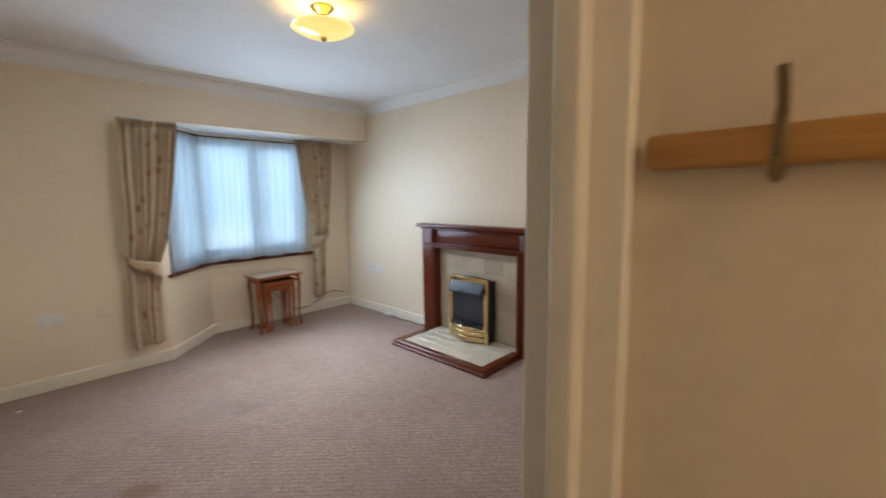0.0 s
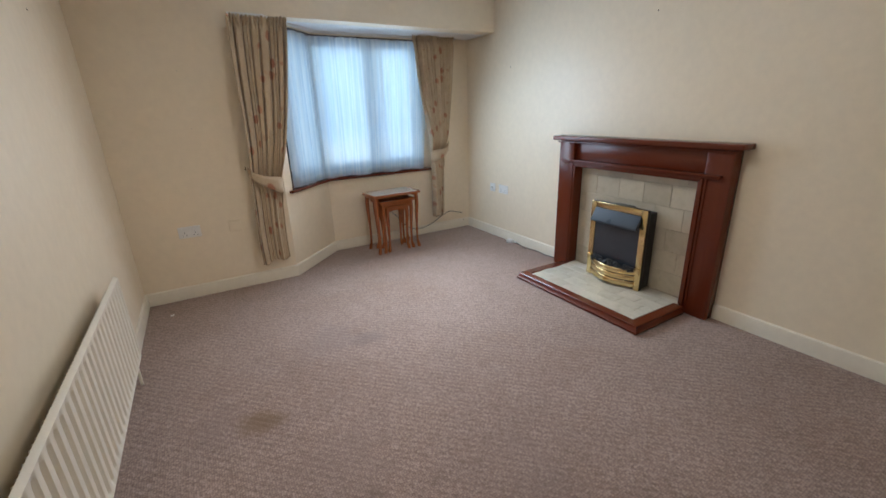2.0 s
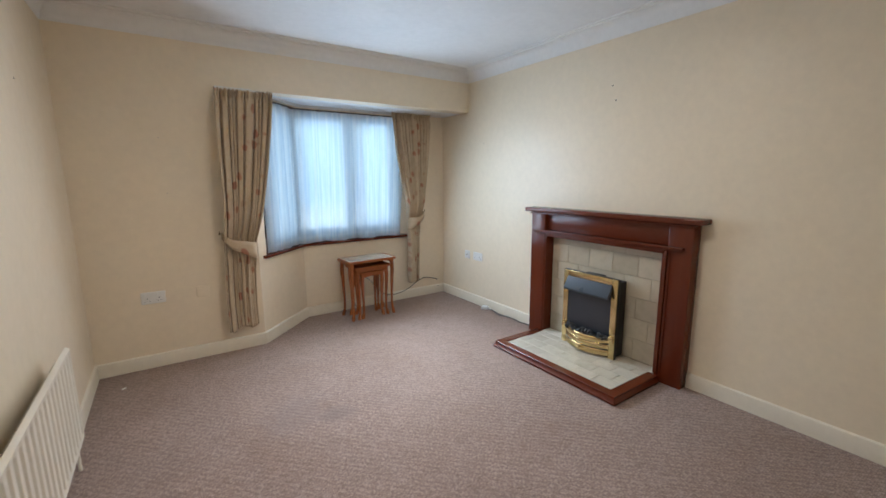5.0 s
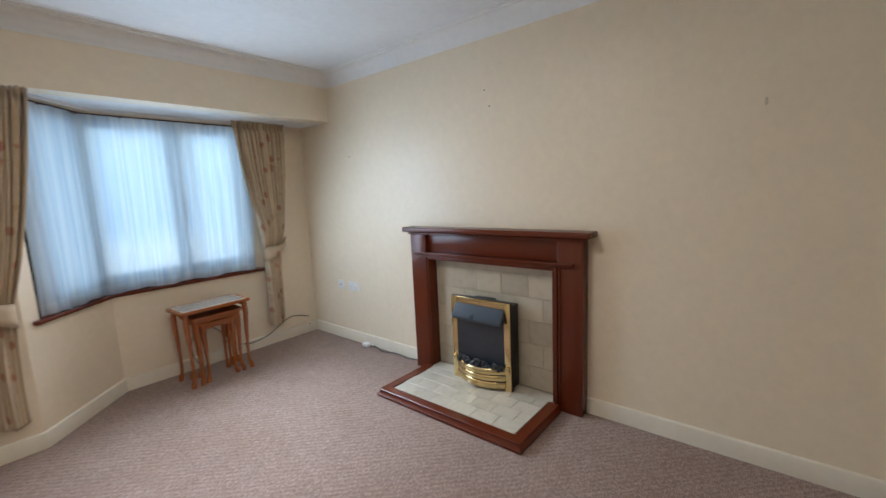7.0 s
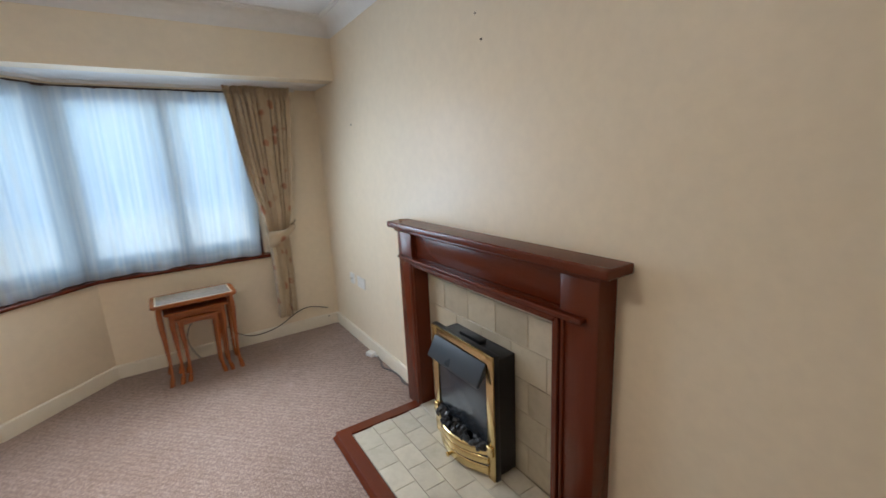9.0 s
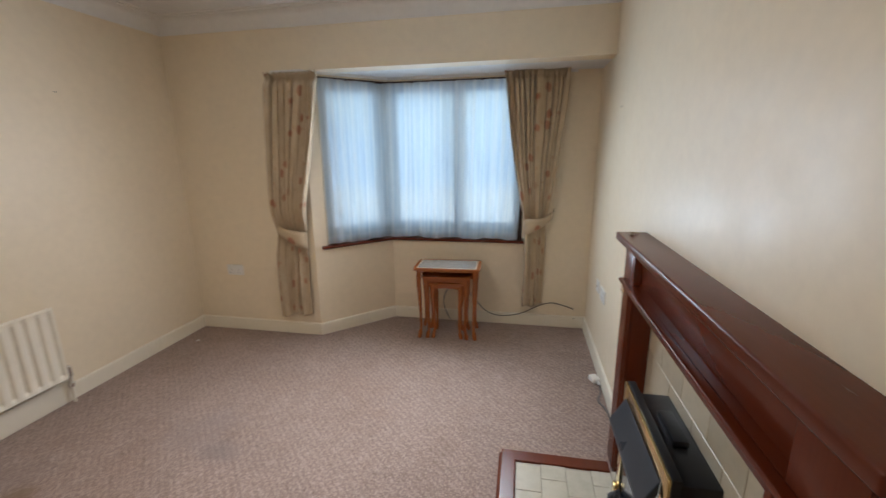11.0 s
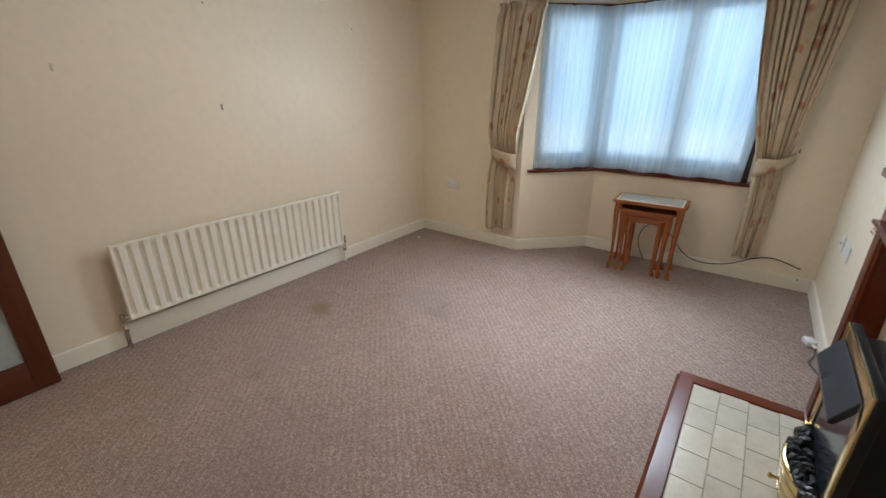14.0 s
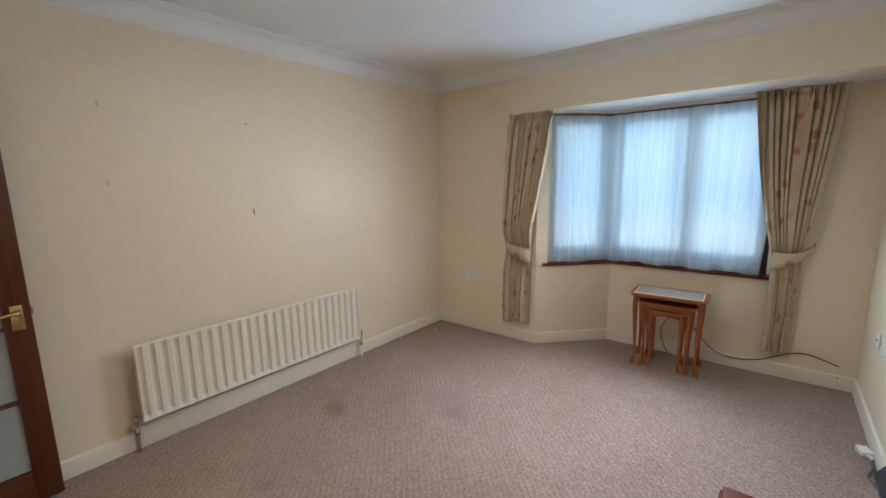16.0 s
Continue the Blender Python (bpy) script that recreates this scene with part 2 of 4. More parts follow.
def join(bm, tmp, m=None):
    if m is not None:
        bmesh.ops.transform(tmp, matrix=m, verts=tmp.verts)
    me = bpy.data.meshes.new("tmp")
    tmp.to_mesh(me)
    tmp.free()
    bm.from_mesh(me)
    bpy.data.meshes.remove(me)


def box(lo, hi, bevel=0.0, seg=2):
    return block(bmesh.new(), lo, hi, bevel, seg)


def prism(points, z0, z1, bm=None):
    """A plan polygon raised from z0 to z1."""
    bm = bm or bmesh.new()
    a = [bm.verts.new((x, y, z0)) for x, y in points]
    b = [bm.verts.new((x, y, z1)) for x, y in points]
    n = len(points)
    bm.faces.new(a)
    bm.faces.new(b)
    for i in range(n):
        bm.faces.new((a[i], a[(i + 1) % n], b[(i + 1) % n], b[i]))
    return bm


def sweep(profile, path, closed=False):
    """Carry a profile of (out, z) along a plan path with mitred corners. Out is to the left of the way."""
    bm = bmesh.new()
    n = len(path)
    rings = []
    for i, p in enumerate(path):
        p = Vector(p)
        prev = Vector(path[(i - 1) % n]) if (closed or i > 0) else None
        nxt = Vector(path[(i + 1) % n]) if (closed or i < n - 1) else None
        d1 = (p - prev).normalized() if prev is not None else (nxt - p).normalized()
        d2 = (nxt - p).normalized() if nxt is not None else d1
        n1, n2 = Vector((-d1.y, d1.x)), Vector((-d2.y, d2.x))
        mit = (n1 + n2).normalized()
        mit = mit / max(0.2, mit.dot(n1))
        rings.append([bm.verts.new((*(p + mit * o), z)) for o, z in profile])
    k = len(profile)
    for i in range(n if closed else n - 1):
        a, b = rings[i], rings[(i + 1) % n]
        for j in range(k):
            bm.faces.new((a[j], a[(j + 1) % k], b[(j + 1) % k], b[j]))
    if not closed:
        bm.faces.new(rings[0])
        bm.faces.new(rings[-1])
    return bm


def lathe(profile, seg=32, bm=None):
    """A turned shape from (radius, z) pairs."""
    bm = bm or bmesh.new()
    rings = []
    for r, z in profile:
        rings.append([bm.verts.new((r * math.cos(2 * math.pi * i / seg), r * math.sin(2 * math.pi * i / seg), z)) for i in range(seg)])
    for a, b in zip(rings, rings[1:]):
        for i in range(seg):
            bm.faces.new((a[i], a[(i + 1) % seg], b[(i + 1) % seg], b[i]))
    for ring in (rings[0], rings[-1]):
        bm.faces.new(ring)
    return bm


def tube(points, radius, seg=8, bm=None, sub=6):
    """A round cable or rod along points, smoothed between them."""
    pts = [Vector(p) for p in points]
    line = []
    for i in range(len(pts) - 1):
        p0, p1, p2, p3 = pts[max(i - 1, 0)], pts[i], pts[i + 1], pts[min(i + 2, len(pts) - 1)]
        for k in range(sub):
            t = k / sub
            line.append(0.5 * ((2 * p1) + (p2 - p0) * t + (2 * p0 - 5 * p1 + 4 * p2 - p3) * t * t + (3 * p1 - p0 - 3 * p2 + p3) * t ** 3))
    line.append(pts[-1])
    bm = bm or bmesh.new()
    rings = []
    up = Vector((0.13, 0.21, 0.97))
    for i, p in enumerate(line):
        d = (line[min(i + 1, len(line) - 1)] - line[max(i - 1, 0)]).normalized()
        a = d.cross(up)
        if a.length < 1e-3:
            a = d.cross(Vector((1, 0, 0)))
        a.normalize()
        b = d.cross(a)
        rings.append([bm.verts.new(p + radius * (math.cos(2 * math.pi * k / seg) * a + math.sin(2 * math.pi * k / seg) * b)) for k in range(seg)])
    for r0, r1 in zip(rings, rings[1:]):
        for k in range(seg):
            bm.faces.new((r0[k], r0[(k + 1) % seg], r1[(k + 1) % seg], r1[k]))
    bm.faces.new(rings[0])
    bm.faces.new(rings[-1])
    return bm


# ---------------------------------------------------------------- the room's plan
XW, XE = 1.648, 4.833          # radiator wall, fireplace wall
YS, YN, YB = 2.06, 5.75, 6.222  # door wall, window wall, back of the bay
ZC, ZS = 2.395, 1.997          # ceiling, bay soffit
BAY0, BAY1 = (2.736, YN), (3.215, YB)   # slanting side of the bay
T = 0.12                       # wall thickness
DX0, DX1, DH = 1.790, 2.477, 2.0  # doorway
YH = 1.917                     # hall face of the door wall
SILL, HEAD = 0.725, 1.965      # window opening
WX1 = 4.385                    # end of the window opening
diag = (Vector(BAY1) - Vector(BAY0)).normalized()
dn = Vector((-diag.y, diag.x))   # outward from the slanting side


def on_bay(s, out=0.0):
    p = Vector(BAY0) + diag * s + dn * out
    return (p.x, p.y)


LB = (Vector(BAY1) - Vector(BAY0)).length
S0 = 0.10                      # where the opening starts on the slanting side

floor = setting("floor", prism([(0.9, -0.6), (XE + 0.3, -0.6), (XE + 0.3, YB + 0.3), (0.9, YB + 0.3)], -0.08, 0.0), CARPET, "brown looped wool carpet, worn and stained in places", "carpet")
setting("ceiling", prism([(0.9, -0.6), (XE + 0.3, -0.6), (XE + 0.3, YN + 0.3), (0.9, YN + 0.3)], ZC, ZC + 0.12), WHITE, "white painted plaster ceiling", "ceiling")

setting("wall_west", box((XW - T, YH, 0), (XW, YN + 0.25, ZC)), WALL, "cream painted plaster wall with old picture hooks", "wall")
setting("wall_east", box((XE, YH, 0), (XE + T, YB + 0.25, ZC)), WALL, "cream painted plaster wall behind the fireplace", "wall")

# window wall: a pier beside the bay, then the lintel over it
setting("wall_north", prism([(XW, YN), BAY0, on_bay(0, 0.25), (XW, YN + 0.25)], 0, ZC), WALL, "cream painted plaster wall beside the bay", "wall")
setting("lintel", box((BAY0[0], YN, ZS), (XE, YN + 0.14, ZC)), WALL, "cream painted plaster downstand over the bay", "wall")
setting("bay_soffit", prism([(BAY0[0], YN + 0.14), (XE, YN + 0.14), (XE, YB + 0.3), (2.2, YB + 0.3)], ZS + 0.001, ZS + 0.15), WHITE, "white painted soffit of the bay", "ceiling")

# bay walls: under the sill, above the head and at each end of the opening
def bay_wall(name, z0, z1, s0=0.0, x1=XE, label="cream painted plaster wall of the bay"):
    ia, ib = on_bay(s0), BAY1
    ob_ = on_bay(s0, 0.2)
    cor = (BAY1[0] - 0.2 * math.tan(radians(22.3)), YB + 0.2)
    setting(name, prism([ia, ib, (x1, YB), (x1, YB + 0.2), cor, ob_], z0, z1), WALL, label, "wall")


bay_wall("wall_under_window", 0.0, SILL - 0.022)
bay_wall("wall_over_window", HEAD, ZS + 0.001)
setting("wall_bay_side", prism([on_bay(0), on_bay(S0), on_bay(S0 + 0.06, 0.1), on_bay(S0 + 0.06, 0.2), on_bay(0, 0.2)], SILL - 0.022, HEAD), WALL, "cream painted reveal at the slanting end of the bay", "wall")
setting("wall_bay_end", prism([(WX1, YB), (XE, YB), (XE, YB + 0.2), (WX1 - 0.085, YB + 0.2), (WX1 - 0.085, YB + 0.09)], SILL - 0.022, HEAD), WALL, "cream painted pier between bay window and corner", "wall")

# door wall with the doorway
setting("wall_south", box((DX1 + 0.030, YH, 0), (XE, YS, ZC)), WALL, "cream painted plaster wall beside the doorway", "wall")
setting("wall_south_west", box((XW, YH, 0), (DX0 - 0.030, YS, ZC)), WALL, "narrow cream painted wall by the door hinge", "wall")
setting("wall_over_door", box((DX0 - 0.030, YH, DH + 0.028), (DX1 + 0.030, YS, ZC)), WALL, "cream painted plaster wall over the doorway", "wall")
# hall
setting("wall_hall_east", box((DX1 + 0.030, 0.0, 0), (DX1 + 0.030 + T, YH, ZC)), HALLW, "warm cream hall wall beside the door", "wall")
setting("wall_hall_west", box((1.35, 0.0, 0), (1.47, YH, ZC)), HALLW, "warm cream hall wall", "wall")
setting("wall_hall_stub", box((1.47, YH, 0), (XW - T, YH + 0.1, ZC)), HALLW, "warm cream hall wall by the doorway", "wall")
setting("wall_hall_end", box((1.35, -0.12, 0), (DX1 + 0.15, 0.0, ZC)), HALLW, "warm cream wall at the end of the hall", "wall")

# skirting, coving
SK = [(0, 0), (0.016, 0), (0.016, 0.080), (0.012, 0.092), (0.005, 0.097), (0, 0.098)]


def skirting(name, path, label="cream gloss painted skirting board"):
    setting(name, sweep(SK, path), GLOSS, label, "skirting", 30)


FY0, FY1 = 3.426, 4.735
XF, XP = 4.859, 4.842        # datum lines of the surround and of the tiled back
HEARTH = (3.554, 4.616, 4.243)
LAMP = (3.215, 3.854)
skirting("baseboard_east", [(XE, YS), (XE, FY0 - 0.002)])
skirting("baseboard_bay", [(XE, FY1 + 0.002), (XE, YB), BAY1, BAY0, (XW, YN), (XW, 4.655)])
skirting("baseboard_west", [(XW, 3.055), (XW, YS)])
skirting("baseboard_south", [(DX1 + 0.09, YS), (XE, YS)])
CV = [(0, 2.277), (0.004, 2.277), (0.007, 2.292), (0.012, 2.298), (0.016, 2.322), (0.030, 2.350), (0.050, 2.367), (0.072, 2.376), (0.074, 2.384), (0.092, 2.386), (0.094, ZC), (0, ZC)]
setting("cornice", sweep(CV, [(XW, YS), (XE, YS), (XE, YN), (XW, YN)], True), COVE, "white moulded plaster coving", "coving", 35)
setting("pipe_boxing", box((XW, 3.06, 0), (XW + 0.024, 4.65, 0.125), 0.004), GLOSS, "cream painted boxing along the skirting under the radiator", "skirting", 30)
setting("pipe_boxing_cap", box((XW, 3.05, 0.127), (XW + 0.027, 4.66, 0.134), 0.002), GLOSS, "thin cream cap on the pipe boxing", "skirting", 30)

# ---------------------------------------------------------------- bay window
FO = 0.042                     # how much deeper the frame sits in the reveal
GY = YB + 0.09 + FO                 # inner face of the window frame


def frame_member(bm, a, b, depth0, depth1, z0, z1, slant):
    """A bar between two distances along a side of the bay."""
    depth0, depth1 = depth0 + FO, depth1 + FO
    if slant:
        pts = [on_bay(a, depth0), on_bay(b, depth0), on_bay(b, depth1), on_bay(a, depth1)]
    else:
        pts = [(a, YB + depth0), (b, YB + depth0), (b, YB + depth1), (a, YB + depth1)]
    return prism(pts, z0, z1, bm)


def window_light(win, a, b, slant):
    """One sash in its frame: four sash rails and a pane."""
    z0, z1 = SILL + 0.062, HEAD - 0.045
    w = 0.022
    part("sash_stile", frame_member(bmesh.new(), a, a + w, 0.085, 0.135, z0, z1, slant), UPVC, win)
    bm = bmesh.new()
    frame_member(bm, b - w, b, 0.085, 0.135, z0, z1, slant)
    part("sash_stile", bm, UPVC, win)
    part("sash_rail", frame_member(bmesh.new(), a + w, b - w, 0.085, 0.135, z0, z0 + 0.052, slant), UPVC, win)
    part("sash_rail", frame_member(bmesh.new(), a + w, b - w, 0.085, 0.135, z1 - w, z1, slant), UPVC, win)
    pane = part("pane", frame_member(bmesh.new(), a + w - 0.005, b - w + 0.005, 0.106, 0.112, z0 + 0.047, z1 - w + 0.005, slant), GLASS, win, "clear glass pane", None)
    pane.visible_shadow = False


win1 = tagged(new("window_1"), "dark brown framed bay window, fixed slanting light", "window", kind="structure")
win2 = tagged(new("window_2"), "dark brown framed bay window with two casements", "window", kind="structure")
sA, sB = S0 + 0.06, LB - 0.02 + 0.4 * FO
xA, xB, XM = BAY1[0] - 0.01 - 0.4 * FO, WX1 - 0.085, 3.765
for win, a, b, slant in ((win1, sA, sB, True), (win2, xA, xB, False)):
    part("frame_bottom", frame_member(bmesh.new(), a, b, 0.09, 0.15, SILL, SILL + 0.062, slant), UPVC, win)
    part("frame_top", frame_member(bmesh.new(), a, b, 0.09, 0.15, HEAD - 0.045, HEAD, slant), UPVC, win)
    part("frame_jamb", frame_member(bmesh.new(), a, a + 0.026, 0.09, 0.15, SILL + 0.062, HEAD - 0.045, slant), UPVC, win)
    part("frame_jamb", frame_member(bmesh.new(), b - (0.026 if slant else 0.055), b, 0.09, 0.15, SILL + 0.062, HEAD - 0.045, slant), UPVC, win)
part("mullion", frame_member(bmesh.new(), XM - 0.017, XM + 0.017, 0.09, 0.15, SILL + 0.062, HEAD - 0.045, False), UPVC, win2)
window_light(win1, sA + 0.028, sB - 0.028, True)
window_light(win2, xA + 0.028, XM - 0.019, False)
window_light(win2, XM + 0.019, xB - 0.057, False)
hb = box((XM + 0.036, YB + 0.065 + FO, 1.27), (XM + 0.056, YB + 0.084 + FO, 1.38), 0.005)
block(hb, (XM + 0.038, YB + 0.05 + FO, 1.25), (XM + 0.054, YB + 0.066 + FO, 1.33), 0.006)
part("window_handle", hb, PLASTIC, win2, "white casement handle")
fo = 0.4 * FO
post = prism([on_bay(LB - 0.018 + fo, 0.088 + FO), (BAY1[0] - 0.036 - fo, GY), (BAY1[0] + 0.014 - fo, YB + 0.088 + FO), (BAY1[0] - fo, YB + 0.17 + FO), on_bay(LB + 0.01 + fo, 0.17 + FO)], SILL, HEAD)
part("corner_post", post, UPVC, win2)

# sill board with a rounded nosing, following the bay
SP = [(0.034, SILL - 0.019), (0.038, SILL - 0.013), (0.038, SILL - 0.004), (0.033, SILL + 0.001), (-0.14, SILL + 0.001), (-0.14, SILL - 0.0215), (0.03, SILL - 0.0215)]
setting("window_sill", sweep(SP, [(WX1 + 0.045, YB), BAY1, on_bay(S0 - 0.045)]), MAHOG[0], "dark red-brown stained timber window sill", "window sill", 40)
RAILP = [(-0.012, HEAD - 0.012), (0.004, HEAD - 0.012), (0.004, HEAD + 0.004), (-0.012, HEAD + 0.004)]
setting("net_rail", sweep(RAILP, [(4.36, YB), BAY1, on_bay(S0)], False), UPVC, "thin dark net curtain wire rail", "curtain rail")
TRK = [(0.02, ZS - 0.018), (0.034, ZS - 0.018), (0.034, ZS + 0.002), (0.02, ZS + 0.002)]
setting("curtain_track", sweep(TRK, [(4.66, YB), BAY1, BAY0, (2.53, YN)], False), COVE, "white plastic curtain track round the bay", "curtain rail")


# ---------------------------------------------------------------- curtains
def cloth_material():
    m, t, b = material("printed_cotton", (0.6, 0.5, 0.36), 0.85, 0, 0.2)
    uv = coords(t, (1, 1, 1), "UV")
    weave = noisy(t, coords(t, (220, 220, 60), "UV"), 1.0, 3)
    base = ramp(t, noisy(t, uv, 5, 4), [(0.3, (0.46, 0.355, 0.235)), (0.7, (0.58, 0.465, 0.32))])
    wob = t.nodes.new("ShaderNodeTexNoise")
    wob.inputs["Scale"].default_value = 14.0
    t.links.new(uv, wob.inputs["Vector"])

    def sprigs(scale, size, soft, tones, sway):
        """Scattered printed motifs of one size, some left out."""
        v = add(t, "ShaderNodeTexVoronoi", Scale=scale, Randomness=0.85)
        t.links.new(mix(t, uv, wob.outputs["Color"], sway), v.inputs["Vector"])
        shape = ramp(t, v.outputs["Distance"], [(size, (1, 1, 1)), (size + soft, (0, 0, 0))])
        pick = ramp(t, v.outputs["Color"], [(0.28, (0, 0, 0)), (0.34, (1, 1, 1))])
        return ramp(t, v.outputs["Color"], tones), mix(t, shape, pick, 1.0, 'MULTIPLY')

    tone, mask = sprigs(8.5, 0.22, 0.08, [(0.3, (0.32, 0.11, 0.065)), (0.6, (0.40, 0.17, 0.10)), (0.9, (0.36, 0.17, 0.10))], 0.05)
    tone2, mask2 = sprigs(13.0, 0.12, 0.08, [(0.3, (0.42, 0.30, 0.17)), (0.9, (0.46, 0.25, 0.16))], 0.09)
    stems = ramp(t, noisy(t, coords(t, (9, 5, 1), "UV"), 1.0, 2), [(0.485, (0, 0, 0)), (0.5, (0.4, 0.4, 0.4)), (0.515, (0, 0, 0))])
    col = mix(t, base, (0.43, 0.31, 0.18), stems)
    col = mix(t, col, tone2, mix(t, (0, 0, 0), mask2, 0.6))
    col = mix(t, col, tone, mix(t, (0, 0, 0), mask, 0.85))
    t.links.new(col, b.inputs["Base Color"])
    b.inputs["Sheen Weight"].default_value = 0.2
    bump(t, b, weave, 0.25, 0.001)
    return m


def net_material():
    m = bpy.data.materials.new("white_net")
    m.use_nodes = True
    t = m.node_tree
    t.nodes.remove(t.nodes["Principled BSDF"])
    tr = t.nodes.new("ShaderNodeBsdfTransparent")
    tl = t.nodes.new("ShaderNodeBsdfTranslucent")
    df = t.nodes.new("ShaderNodeBsdfDiffuse")
    tl.inputs[0].default_value = (0.92, 0.95, 0.97, 1)
    df.inputs[0].default_value = (0.80, 0.86, 0.92, 1)
    a, c = t.nodes.new("ShaderNodeMixShader"), t.nodes.new("ShaderNodeMixShader")
    a.inputs[0].default_value = 0.14
    t.links.new(tl.outputs[0], a.inputs[1])
    t.links.new(df.outputs[0], a.inputs[2])
    uv = coords(t, (1, 1, 1), "UV")
    band = noisy(t, coords(t, (8, 0.35, 1), "UV"), 1.0, 3)
    hem = t.nodes.new("ShaderNodeSeparateXYZ")
    t.links.new(uv, hem.inputs[0])
    fine = noisy(t, coords(t, (32, 0.4, 1), "UV"), 1.0, 4)
    dens = mix(t, ramp(t, band, [(0.34, (0.90,) * 3), (0.66, (0.985,) * 3)]), ramp(t, fine, [(0.32, (0.76,) * 3), (0.68, (0.98,) * 3)]), 0.6)
    # fold highlights: bright vertical streaks put into the translucent colour
    t.links.new(ramp(t, fine, [(0.36, (0.78, 0.85, 0.94)), (0.48, (0.88, 0.93, 0.98)), (0.60, (1.0, 1.0, 1.0))]), tl.inputs[0])
    hemmed = ramp(t, hem.outputs[1], [(0.06, (0.1,) * 3), (0.07, (0.0,) * 3)])
    both = mix(t, dens, hemmed, 1.0, 'ADD')
    t.links.new(both, c.inputs[0])
    t.links.new(tr.outputs[0], c.inputs[1])
    t.links.new(a.outputs[0], c.inputs[2])
    t.links.new(c.outputs[0], t.nodes["Material Output"].inputs[0])
    return m


CLOTH, NET = cloth_material(), net_material()


def drape(fn, nu, nv, width, height):
    """A hanging cloth from fn(u, v), with its own cloth coordinates."""
    bm = bmesh.new()
    layer = bm.loops.layers.uv.new("UVMap")
    grid = [[bm.verts.new(fn(i / nu, j / nv)) for i in range(nu + 1)] for j in range(nv + 1)]
    for j in range(nv):
        for i in range(nu):
            f = bm.faces.new((grid[j][i], grid[j][i + 1], grid[j + 1][i + 1], grid[j + 1][i]))
            for l, (a, b) in zip(f.loops, ((i, j), (i + 1, j), (i + 1, j + 1), (i, j + 1))):
                l[layer].uv = (a / nu * width, b / nv * height)
    return bm


def smoothstep(a, b, x):
    t = min(1, max(0, (x - a) / (b - a)))
    return t * t * (3 - 2 * t)


